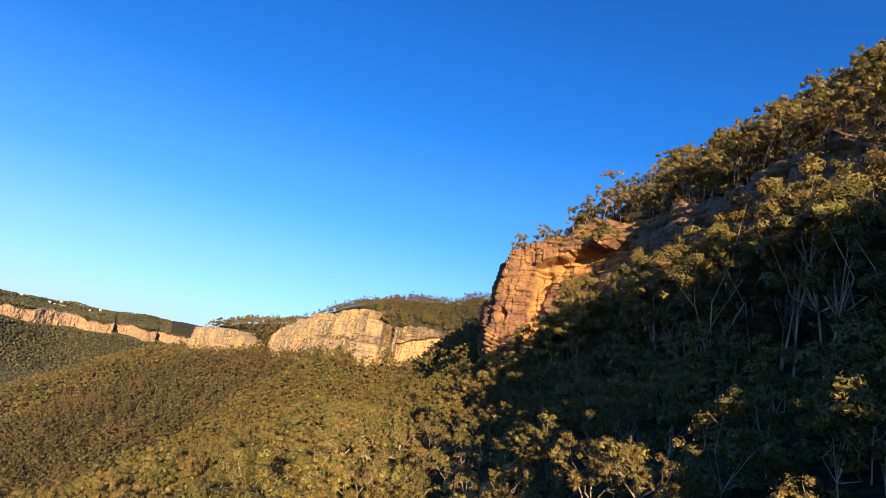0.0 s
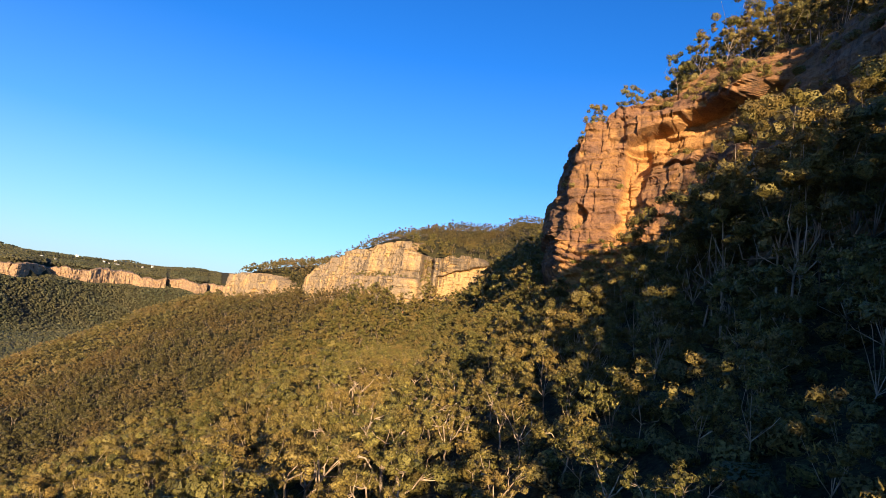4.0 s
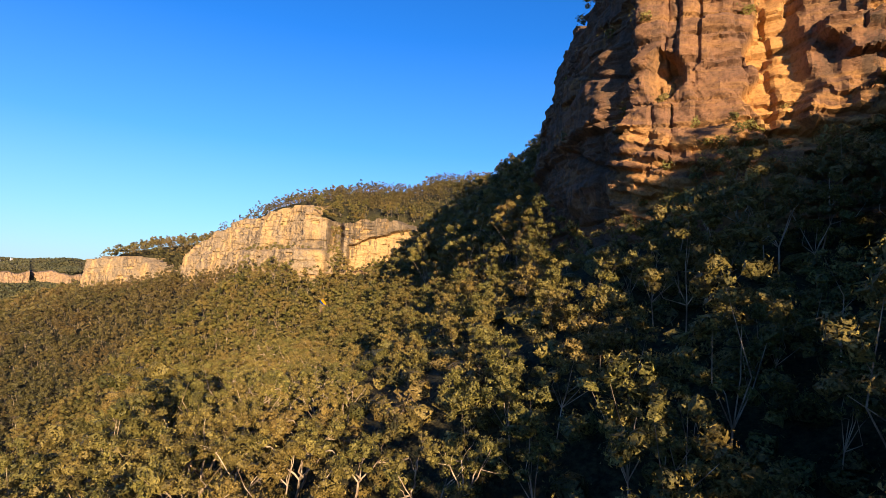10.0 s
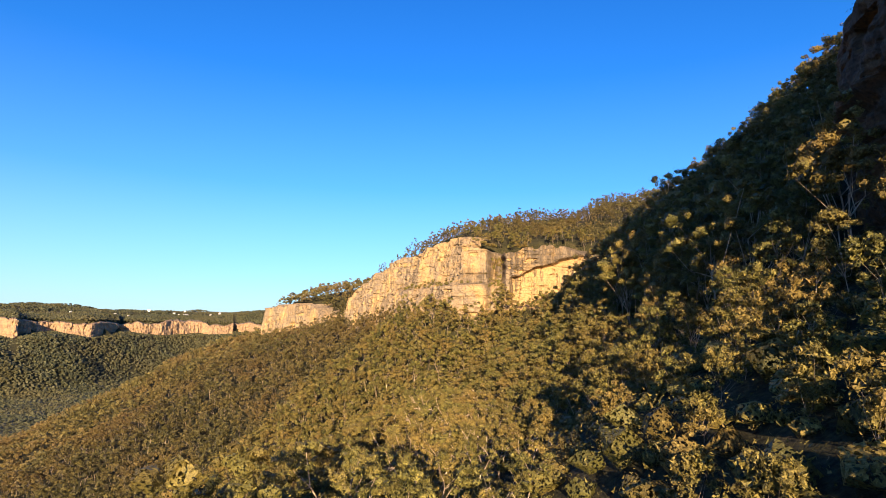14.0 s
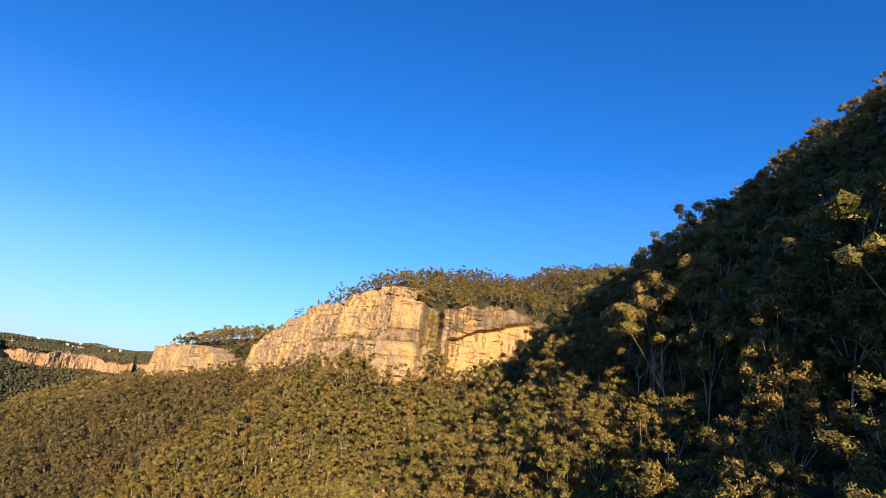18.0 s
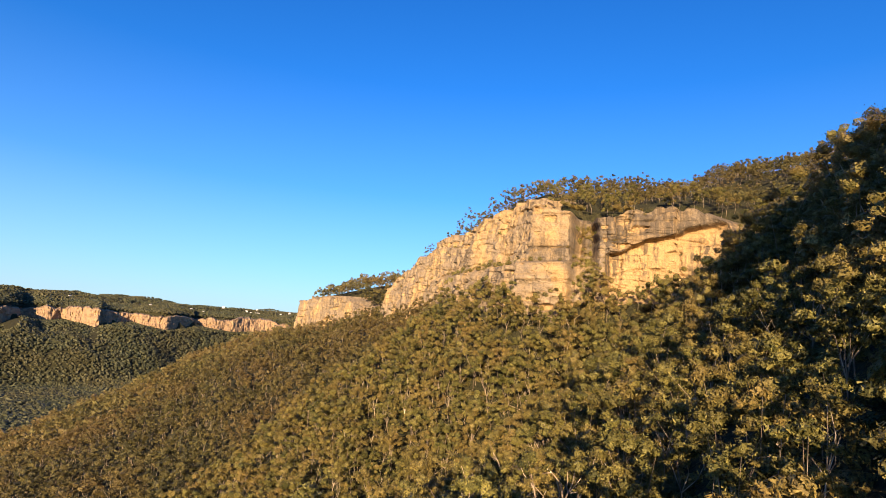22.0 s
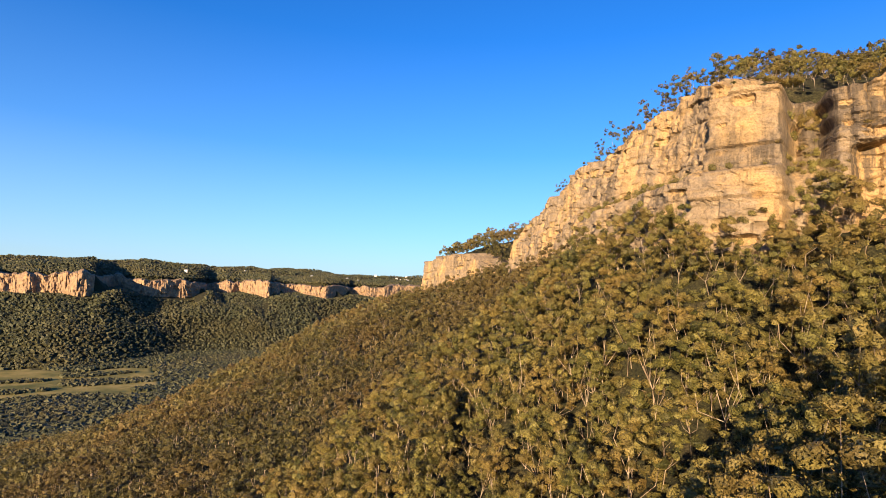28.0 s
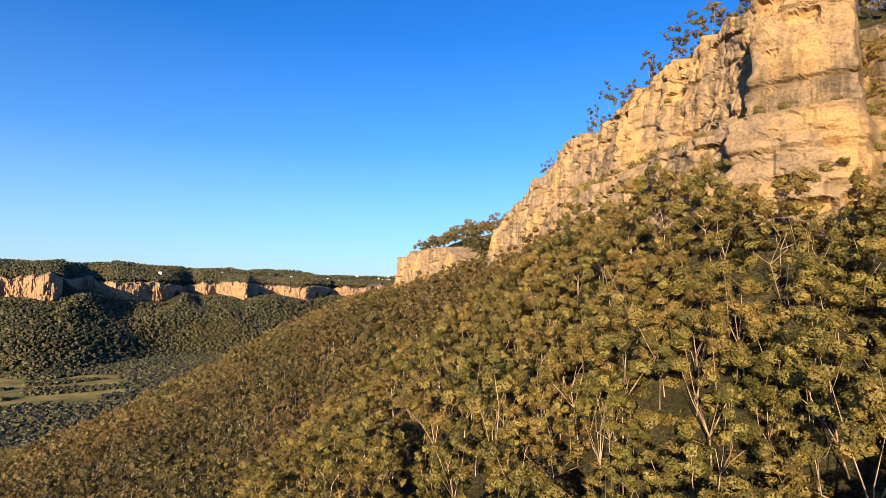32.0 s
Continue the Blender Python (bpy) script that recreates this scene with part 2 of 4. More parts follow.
FOOT_N = [34, 22, 12, 11, 15, 44, 52, 57, 57.5, 56.5, 51, 43, 38.5, 39.5, 42.5, 45, 49, 53, 53, 52, 54, 62, 66, 65, 60, 51, 42, 34, 27, 16, 5, -4, -17, -33, -51, -66, -84, -98, -112, -138, -150, -152, -125, -60, 60, 220]
FOOT_Z = [(-500, 3), (-60, 5), (-20, 9), (0, 13), (60, 14), (110, 13), (130, 8), (150, 4), (178, 5), (205, 6), (245, 5), (280, 2), (300, 2), (335, 5), (350, 9), (360, 8), (372, 5), (400, 3), (440, -1), (490, -3), (520, -6), (560, -12), (590, -13), (800, -22), (1300, -40)]
UPHILL = [(-500, 2.4), (-45, 2.4), (10, 0.8), (180, 0.9), (205, 1.1), (320, 1.05), (345, 0.8), (520, 0.5), (1300, 0.5)]
CLIFF_H = [(-500, 0), (8, 0), (35, 18), (60, 28), (115, 34), (130, 42), (137, 38), (142, 35), (146, 34), (165, 33), (180, 32), (186, 28), (191, 16), (197, 0), (357, 0), (362, 22), (366, 30), (369, 28), (371, 29), (374, 32), (381, 36), (395, 39), (428, 39), (457, 36), (477, 32), (490, 27), (498, 20), (504, 0), (514, 0), (522, 14), (540, 25), (570, 27), (592, 26), (606, 0), (1300, 0)]
TOP_Z = [(-500, 31), (-50, 31), (0, 33), (30, 50), (60, 51), (115, 50), (134, 49), (142, 40), (150, 37), (178, 35), (190, 38), (205, 50), (225, 56), (250, 60), (290, 61), (325, 62), (345, 60), (358, 53), (363, 47), (368, 39), (380, 42), (400, 46), (430, 43), (455, 38), (475, 31), (490, 25), (520, 19), (545, 18), (580, 17), (612, 15), (650, 8), (800, 2), (1300, -10)]
RISE = [(-500, 0.05), (-20, 0.05), (20, 0.85), (150, 0.85), (172, 0.6), (195, 0.12), (320, 0.15), (350, 0.1), (400, 0.1), (470, 0.22), (600, 0.18), (1300, 0.08)]
BEHIND = [(-500, 0), (325, 0), (345, 0.3), (362, 0.32), (372, 0.2), (440, 0.19), (520, 0.08), (600, 0)]  # the hill that goes on rising behind the cliff tops
fine_s = np.arange(-500, 1301, 1.0)
foot_line = np.interp(fine_s, FOOT_S, FOOT_N)
foot_line = np.convolve(np.pad(foot_line, 2, "edge"), np.ones(5) / 5, "valid")


def line(s, pairs):
    return np.interp(s, [p[0] for p in pairs], [p[1] for p in pairs])


def foot(s):
    return np.interp(s, fine_s, foot_line)


def nearest_foot():
    """On a grid over the plan: signed distance from the foot line (down the slope: plus) and where along it."""
    gs, gn = np.arange(-500, 1301, 5.0), np.arange(-1100, 401, 5.0)
    fs = np.arange(-500, 1301, 3.0)
    fn = foot(fs)
    a, b = np.meshgrid(gs, gn, indexing="ij")
    dist, where = np.empty(a.shape), np.empty(a.shape)
    for i in range(len(gs)):
        d2 = (a[i][:, None] - fs) ** 2 + (b[i][:, None] - fn) ** 2
        k = d2.argmin(1)
        dist[i], where[i] = np.sqrt(d2[np.arange(len(gn)), k]), fs[k]
    dist *= np.where(b < foot(a), 1, -1)
    for _ in range(2):
        where[1:-1, 1:-1] = (where[1:-1, 1:-1] * 2 + where[:-2, 1:-1] + where[2:, 1:-1] + where[1:-1, :-2] + where[1:-1, 2:]) / 6
    return dist, where


FOOT_DIST, FOOT_WHERE = nearest_foot()


def on_grid(table, s, n):
    a = np.clip((np.asarray(s, float) + 500) / 5, 0, table.shape[0] - 1.001)
    b = np.clip((np.asarray(n, float) + 1100) / 5, 0, table.shape[1] - 1.001)
    i, j = a.astype(int), b.astype(int)
    a, b = a - i, b - j
    return (table[i, j] * (1 - a) + table[i + 1, j] * a) * (1 - b) + (table[i, j + 1] * (1 - a) + table[i + 1, j + 1] * a) * b


def downhill(s, n):
    """Metres from the foot of the escarpment, down the slope."""
    return on_grid(FOOT_DIST, s, n)


def beside(s, n):
    """Where along the foot line the nearest point lies."""
    return on_grid(FOOT_WHERE, s, n)


FALL = [(0, 0), (30, 20), (65, 41), (100, 60), (150, 81), (300, 127), (450, 166), (600, 197), (5000, 200)]
FALL_BELOW = [(0, 0), (30, 25), (65, 53), (100, 72), (150, 92), (300, 134), (450, 168), (600, 197), (5000, 200)]
FALL_AHEAD = [(0, 0), (30, 10), (65, 26), (100, 49), (150, 75), (300, 133), (450, 168), (600, 195), (5000, 198)]


def land(s, n):
    """Height of the near ground."""
    q, at = downhill(s, n), beside(s, n)
    zf, c, top = line(at, FOOT_Z), line(at, CLIFF_H), line(at, TOP_Z)
    down, below, ahead = np.maximum(q, 0), step(at, 220, 320), step(at, 400, 520)
    fall = line(down, FALL) * (1 - below) + line(down, FALL_BELOW) * below
    low = zf - fall * (1 - ahead) - line(down, FALL_AHEAD) * ahead
    p = np.maximum(-q, 0)
    rock = step(c, 4, 12)
    up = zf + c * step(p, 12.0, 20.0) * rock + (1 - rock) * line(at, UPHILL) * p + rock * 0.3 * np.maximum(p - 20, 0)
    cap = top + line(at, RISE) * np.minimum(np.maximum(p - 14 * rock, 0), 62)
    cap = cap + line(at, BEHIND) * np.clip(p - 42, 0, 90)
    up = np.minimum(up, cap) + rock * np.maximum(cap - np.maximum(up, top - 0.5), 0) * step(p, 14, 22)
    z = np.where(q > 0, low, up)
    return z + 1.6 * fbm(s / 22, n / 22, 5, 3) * step(np.abs(q), 4, 25) + 3 * fbm(s / 90, n / 90, 9, 2) * step(q, 30, 150)


def to_world(s, n, z):
    s, n = np.asarray(s, float), np.asarray(n, float)
    return np.stack([s * AHEAD.x + n * RIGHT.x, s * AHEAD.y + n * RIGHT.y, np.asarray(z, float) + 0 * s], -1)


# The far escarpment across the valley, round a point near the flight's end.
HUB = np.array([-137.0, 225.0])


def far_rim(yaw):
    """Distance of the far cliffs by heading (degrees to the left of +y)."""
    spurs = 60 * fbm(yaw / 2.6, yaw * 0, 33, 2) + 14 * fbm(yaw / 1.6, yaw * 0, 31, 2)
    return far_base(yaw) + spurs + 150 * (np.abs(((yaw * 0.12 + 0.9 * vnoise(yaw / 8, yaw * 0, 4)) % 1.0) - 0.3) - 0.3)


def far_base(yaw):
    """The same without its small recesses, for the slopes below the cliffs."""
    return np.interp(yaw, [30, 60, 75, 95, 120, 200], [2900, 2500, 2150, 1900, 1700, 1900]) + 70 * np.sin(radians(1) * (yaw * 19 + 40))


def far_land(x, y):
    dx, dy = x - HUB[0], y - HUB[1]
    r, yaw = np.hypot(dx, dy), np.degrees(np.arctan2(-dx, dy))
    rim = far_rim(yaw)
    d = r - rim
    e = r - far_base(yaw)
    below = np.interp(e, [-450, -360, -230, -90, 60], [-200, -174, -116, -54, -28])
    z = np.where(d < 35, np.minimum(below, -28), np.interp(d, [35, 50, 150, 400, 3000], [-28, 8, 26, 54, 92]))
    z = z + (10 * fbm(x / 160, y / 160, 17, 3) + 16 * fbm(x / 520, y / 520, 19, 2)) * step(d, 20, 300) + 38 * fbm(x / 300, y / 300, 23, 3) * step(-d, 40, 250) * step(e, -450, -300)
    return np.where((yaw > 25) & (yaw < 235), z, -210.0)


def height(x, y):
    s = x * AHEAD.x + y * AHEAD.y
    n = x * RIGHT.x + y * RIGHT.y
    return np.maximum(land(np.clip(s, -499, 1299), n), far_land(x, y))


# ---------------------------------------------------------------- mesh helpers
def mesh_of(name, verts, faces, mat, smooth=False):
    """One mesh from arrays: verts (k, 3), faces (m, 3 or 4)."""
    me = bpy.data.meshes.new(name)
    verts, faces = np.ascontiguousarray(verts, np.float32), np.ascontiguousarray(faces, np.int32)
    m, k = faces.shape
    me.vertices.add(len(verts))
    me.vertices.foreach_set("co", verts.ravel())
    me.loops.add(m * k)
    me.loops.foreach_set("vertex_index", faces.ravel())
    me.polygons.add(m)
    me.polygons.foreach_set("loop_start", np.arange(0, m * k, k, dtype=np.int32))
    me.polygons.foreach_set("use_smooth", np.full(m, smooth))
    me.update(calc_edges=True)
    me.materials.append(mat)
    return me


def grid_faces(rows, cols, wrap=False):
    i, j = np.meshgrid(np.arange(rows - 1), np.arange(cols if wrap else cols - 1), indexing="ij")
    k = (j + 1) % cols
    return np.stack([i * cols + j, i * cols + k, (i + 1) * cols + k, (i + 1) * cols + j], -1).reshape(-1, 4)


# ---------------------------------------------------------------- ground
radii = np.unique(np.concatenate([np.linspace(0.5, 420, 110), np.linspace(420, 1100, 40), np.linspace(1100, 3000, 90), np.linspace(3000, 4700, 18)]))
turns = np.linspace(0, 2 * np.pi, 321)[:-1]
gr, ga = np.meshgrid(radii, turns, indexing="ij")
gx, gy = -110 + gr * np.cos(ga), 190 + gr * np.sin(ga)
gz = height(gx, gy)
ground = new("ground", mesh_of("ground", np.stack([gx, gy, gz], -1).reshape(-1, 3), grid_faces(len(radii), len(turns), True), GROUND, True))
tagged(ground, "steep bush-covered valley side falling to a flat floor", "ground", kind="structure")


# ---------------------------------------------------------------- cliffs
LEDGES = {}


def cliff_face(name, s0, s1, res, mat, lean, caves, seed, joint=6.0, rough=1.0, extra=None, pits=0.2, bedding=1.0, blocky=0.6):
    """A cliff along the foot line: beds, joints, ledges, pockets and overhangs as real relief."""
    ss = np.linspace(s0, s1, 1200)
    nn = foot(ss)
    arc = np.concatenate([[0], np.cumsum(np.hypot(np.diff(ss), np.diff(nn)))])
    u = np.arange(0, arc[-1], res)
    cs, cn = np.interp(u, arc, ss), np.interp(u, arc, nn)
    ts, tn = np.gradient(cs), np.gradient(cn)
    wide = max(3, int((6 if res < 0.3 else 10) / res)) | 1
    ts, tn = (np.convolve(np.pad(v, wide // 2, "edge"), np.ones(wide) / wide, "valid") for v in (ts, tn))
    tl = np.hypot(ts, tn)
    os_, on = tn / tl, -ts / tl  # outward, down the slope
    h = line(cs, CLIFF_H)
    zb = line(cs, FOOT_Z)
    rows = int(50 / res) + 1
    v = np.linspace(0, 1, rows)[:, None]
    z = zb - 7 + v * (h + 7 + 1.8 * fbm(u / 5, u * 0, seed + 3, 4))
    uu = np.broadcast_to(u, z.shape)
    wob = z + 0.9 * fbm(uu / 34, z / 60, seed + 1, 3)
    fresh = np.zeros(z.shape)
    # beds: hard layers of uneven thickness with soft partings between them
    bedded = wob / 2.6 + 0.55 * vnoise(wob / 6, uu * 0, seed)
    k, part_of = np.floor(bedded), bedded % 1.0
    beds = (cell(k, 0, seed) - 0.5) * 0.5 * bedding * (0.7 + 0.6 * vnoise(uu / 14, k * 7.3, seed + 2))
    strong = step(vnoise(uu / 17, k * 3.7, seed + 21), -0.25, 0.25)
    beds = beds - 0.45 * (0.3 + 0.7 * bedding) * strong * (1 - step(part_of, 0.06, 0.16))
    thin = np.floor(wob / 0.5)
    beds = beds + (cell(thin, 5, seed) - 0.5) * 0.3 * bedding * step(vnoise(uu / 9, wob / 7, seed + 22), -0.3, 0.4)
    # upright joints: slabs set back or forward, open cracks between
    tall_u = uu + 0.9 * vnoise(uu / 5, wob / 9, seed + 6) + 0.25 * vnoise(uu * 0, wob / 0.9, seed + 26)
    tier = np.floor(wob / 11 + 0.4 * vnoise(uu / 25, uu * 0, seed + 27))
    ju = tall_u / joint + 0.5 * cell(tier, 3, seed)
    jk, jf = np.floor(ju), ju % 1.0
    split = 0.3 + 0.4 * cell(jk, tier, seed + 8)
    sub_k = jk * 2 + (jf > split)
    slab = (cell(sub_k, tier, seed + 2) - 0.5) * 1.9 + (jf - 0.5) * (cell(jk, tier, seed + 3) - 0.5) * 1.6
    edge = np.minimum(np.minimum(jf, 1 - jf), np.abs(jf - split)) * joint
    slab = slab - 0.45 * (cell(sub_k, tier, seed + 9) > 0.4) * (1 - step(edge, 0.1, 0.4))
    ledge = -0.6 * (1 - step(np.abs((wob / 10 + 0.5 * vnoise(uu / 20, wob * 0, seed + 4)) % 1.0 - 0.5), 0.0, 0.05))
    calm = 1 - 0.55 * step(cs, 147, 150) * (cs < 250)
    block = np.floor(foot(cs) / 14.4) == 1  # the smooth upper block of the main cliff
    calm = calm * np.where((cs > 300) & (cs < 400) & block, 1 - 0.75 * step(z, 15, 18), 1)
    d = beds * np.where((cs > 300) & block, 0.6, 1) + rough * slab * calm + ledge + 1.7 * calm * fbm(uu / 19, wob / 26, seed + 7, 2) + 0.4 * fbm(uu / 2.4, wob / 1.4, seed + 8, 4)
    # squared blocks of uneven size, some fallen out
    kz = np.floor(wob / 2.1 + 0.45 * vnoise(uu / 13, wob / 5, seed + 51))
    ku = np.floor(tall_u / 2.7 + 0.9 * cell(kz, 11, seed))
    some = step(vnoise(uu / 10, wob / 8, seed + 52), -0.35, 0.25)
    d = d + blocky * calm * some * ((cell(ku, kz, seed + 53) - 0.5) * 1.2 - 0.7 * (cell(ku, kz, seed + 54) > 0.86))
    # weathered pockets, flat-roofed, in bands
    for cw, ch, chance, deep in ((5.0, 2.6, pits, 1.3), (2.2, 1.3, pits * 0.8, 0.6)):
        pu, pz = uu / cw + 0.3 * vnoise(uu / 3, wob / 3, seed + 31), wob / ch
        ku, kz = np.floor(pu), np.floor(pz)
        band = step(vnoise(uu / 15, wob / 8, seed + 33), -0.1, 0.25)
        a, b = (pu - ku - 0.5) * 2.1, (pz - kz) * (0.8 + 0.4 * cell(ku, kz, seed + 34))
        a = a + 0.25 * vnoise(uu / 0.8, wob / 0.8, seed + 36)
        hole = step(1 - a * a - np.clip(0.6 - b, 0, 1) ** 2 * 2, 0.0, 0.35) * (1 - step(b, 0.78, 0.86)) * (cell(ku, kz, seed + 35) < chance) * band
        d = d - deep * hole
        fresh = np.maximum(fresh, hole * 0.9)
    for cu, cz, wu, wz, deep in caves:
        a, b = (uu - cu) / wu, (wob - cz) / wz
        a = a + 0.18 * vnoise(uu / 1.6, wob / 1.6, seed + 12)
        roof = 0.75 - 0.4 * a * a + 0.22 * vnoise(uu / 2.5, uu * 0, seed + 11)
        inside = step(1 - np.abs(a), 0, 0.3) * (1 - step(b, roof - 0.1, roof)) * step(b, -1.1, 0.4)
        d = d - deep * inside
        fresh = np.maximum(fresh, step(1 - np.abs(a), 0, 0.25) * (1 - step(b, roof - 0.05, roof)) * step(b, -1.3, -0.9))
    hh = np.maximum(wob - zb, 0)
    d = d - lean * hh
    if extra:
        more, bare = extra(uu, wob, hh, cs)
        d, fresh = d + more, np.maximum(fresh, bare)
    lip = np.clip((v - 0.955) / 0.045, 0, 1)
    d = np.where(lip > 0, d * (1 - lip) - 27 * lip, d)
    d[:, 1:-1] = (d[:, :-2] + 8 * d[:, 1:-1] + d[:, 2:]) / 10
    ends = step(u, 0, 9) * (1 - step(u, arc[-1] - 9, arc[-1]))
    d = d * (0.15 + 0.85 * ends) - 9 * (1 - ends)
    s, n = cs + os_ * d, cn + on * d
    shelf = np.argwhere((d[:-1] - d[1:] > 0.35 * res + 0.3) & (lip[:-1] < 0.2) & (v[:-1] > 0.12))
    LEDGES[name] = np.array([(s[i + 1, j], n[i + 1, j], z[i + 1, j], cs[j]) for i, j in shelf])
    FACES[name] = np.stack([s, n, z, cs + 0 * z], -1)[: int(0.95 * rows)].reshape(-1, 4)
    me = mesh_of(name, to_world(s, n, z).reshape(-1, 3), grid_faces(rows, len(u)), mat)
    crust = 0.0 * fresh
    if name == "cliff_main":
        m = foot(cs)
        # Upper right wall: dark streaks, plus shade of its turned-away face, as colour.
        crust = 0.85 * step(m, 30, 33) * step(wob + 2.5 * fbm(uu / 4, wob / 9, 6, 3), 20, 23) * (1 - fresh)
        crust = crust + 0.6 * step(m, 13, 15) * (1 - step(m, 27, 29)) * step(wob, 15, 17) * (1 - step(wob + 1.5 * fbm(uu / 5, wob / 5, 8, 2), 22, 25))
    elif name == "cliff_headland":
        # Dark tone past the nose corner: shade of its unlit side, put into colour.
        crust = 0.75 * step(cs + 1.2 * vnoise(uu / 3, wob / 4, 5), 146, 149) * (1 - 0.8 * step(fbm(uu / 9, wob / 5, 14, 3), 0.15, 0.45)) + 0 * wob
    me.attributes.new("varnish_shade", "FLOAT", "POINT").data.foreach_set("value", crust.astype(np.float32).ravel())
    me.attributes.new("fresh", "FLOAT", "POINT").data.foreach_set("value", fresh.astype(np.float32).ravel())
    return new(name, me)


FACES = {}


def main_relief(u, z, h, s):
    """The pale buttress, the gully beside it, the stepped lower tier and the long overhang; m runs across the face."""
    m = foot(s)
    edge = 0.7 * vnoise(z / 2.0, u / 9, 5)
    butt = step(m + edge, 13.5, 15) * (1 - step(m + edge, 27.5, 29))
    gully = step(m + edge, 28, 30) * (1 - step(m + edge, 33, 36))
    out = 4.5 * butt * (1 - step(z, 37, 39)) - 10 * gully * step(h, 4, 18)
    out = out + 0.12 * butt * np.clip(z - 17, 0, 20) * step(m, 13, 18)
    tier = -3.5 * step(z, 16.2, 17.2) * (1 - step(m, 29, 32)) * (1 - step(s, 395, 430) * 0.4)
    shelf = -3.5 * step(z + 0.9 * vnoise(u / 4, z / 9, 8), 17.5, 20) * step(s, 374, 384) * (1 - step(s, 432, 446))
    nose = -2.5 * step(m, 8, 12) * (1 - step(m, 13, 15)) * step(z, 12, 30)
    roof = 19.3 + 0.4 * (m - 38) + 0.7 * vnoise(u / 3.5, u * 0, 15) + 0.5 * cell(np.floor(u / 3.1), 0, 4)
    hole = step(m, 37, 39.5) * (1 - step(m, 62, 65)) * (1 - step(z, roof - 0.5, roof)) * step(z, 3, 9)
    bare = 0.95 * hole + 0.4 * butt * step(z + 1.5 * vnoise(u / 3, z / 5, 12), 23, 29)
    bare = bare + 0.8 * step(vnoise(u / 9, z / 25, 44), 0.0, 0.5) * step(s, 430, 445)
    return out + tier + shelf + nose - 4.2 * hole, np.clip(bare, 0, 1)


def head_relief(u, z, h, s):
    """The nose: a slanted roof near the top, blocks and bosses under it, a fresh scar, a deep pocket at the corner and flaky layers at the foot."""
    m = foot(s)
    front = 1 - step(s, 143, 147)
    rim = 0.9 * vnoise(z / 2.2, u / 5, 23)
    roof = 36 + 0.35 * (m - 50) + 0.8 * vnoise(u / 2.2, u * 0, 31)
    under = step(m, 46.5, 48.5) * (1 - step(m, 59, 61)) * front * (1 - step(z, roof - 0.5, roof)) * step(z, roof - 9, roof - 5)
    out = 1.8 * step(z, roof, roof + 0.6) * (1 - step(z, roof + 3.5, roof + 5)) * step(m, 45, 48) * front - 3.4 * under
    scar = step(m + rim, 46.2, 47) * (1 - step(m + rim, 49.4, 50.4)) * front * step(z, 12, 14) * (1 - step(z, 33, 34))
    boss = step(m + 1.4 * vnoise(u / 2, z / 2.5, 61), 51, 51.8) * (1 - step(m, 55.5, 56.5)) * front
    boss = boss * (cell(np.floor(z / 3.3 + 0.3 * vnoise(u / 3, z * 0, 9)), 1, 6) - 0.25) * step(z, 14, 16) * (1 - step(z, 31, 32))
    a, b = (s - 144.0) / 1.7, (z - 20.5) / 2.6
    pocket = step(1.15 - a * a - b * b + 0.35 * vnoise(u / 1.1, z / 1.1, 66), 0.0, 0.4)
    layers = step(h, 0.5, 2) * (1 - step(h + 2 * vnoise(u / 7, z * 0, 13), 9.5, 11)) * (1 - step(s, 149, 153))
    tilt = z - 0.16 * (u - 30)
    tilt = tilt + 0.5 * fbm(u / 6, z / 9, 88, 3)
    flakes = (cell(np.floor(tilt / 0.55), np.floor(u / 4.5 + cell(np.floor(tilt / 0.55), 2, 5)), 3) - 0.35) * 1.1 * layers + 0.5 * layers * step(h, 5, 9)
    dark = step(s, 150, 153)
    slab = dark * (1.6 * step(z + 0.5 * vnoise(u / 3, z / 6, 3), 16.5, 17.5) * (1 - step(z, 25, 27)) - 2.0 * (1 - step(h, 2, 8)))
    return out - 2.0 * scar + 2.2 * boss - 2.0 * pocket + flakes + slab, np.clip(scar + 0.75 * layers * step(cell(np.floor(tilt / 0.55), 4, 3), 0.3, 0.5) + 0.85 * under + 0.5 * pocket, 0, 1)


near_cliff = cliff_face("cliff_face", 36, 127, 0.45, ROCK_SHADED, 0.22, [(30, 24, 9, 5, 2.5), (62, 18, 8, 5, 2.5)], 41, 7.0)
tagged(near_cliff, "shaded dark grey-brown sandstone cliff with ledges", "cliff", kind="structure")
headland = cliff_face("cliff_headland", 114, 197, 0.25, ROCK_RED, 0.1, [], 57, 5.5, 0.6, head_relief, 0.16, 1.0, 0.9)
tagged(headland, "orange and red sandstone headland, undercut and fissured", "cliff", kind="structure")
main_cliff = cliff_face("cliff_main", 358, 504, 0.36, ROCK_WARM, 0.2, [], 73, 7.5, 0.85, main_relief, 0.14, 0.4, 0.7)
tagged(main_cliff, "tall sunlit ochre sandstone cliff with dark water streaks", "cliff", kind="structure")
left_block = cliff_face("cliff_outcrop", 516, 606, 0.6, ROCK_WARM, 0.14, [(52, -4, 5, 6, 3.5), (24, 0, 4, 4, 2.5)], 91, 9.0, 1.2, None, 0.2, 0.5)
tagged(left_block, "rounded sandstone outcrop with a shallow cave", "cliff", kind="structure")


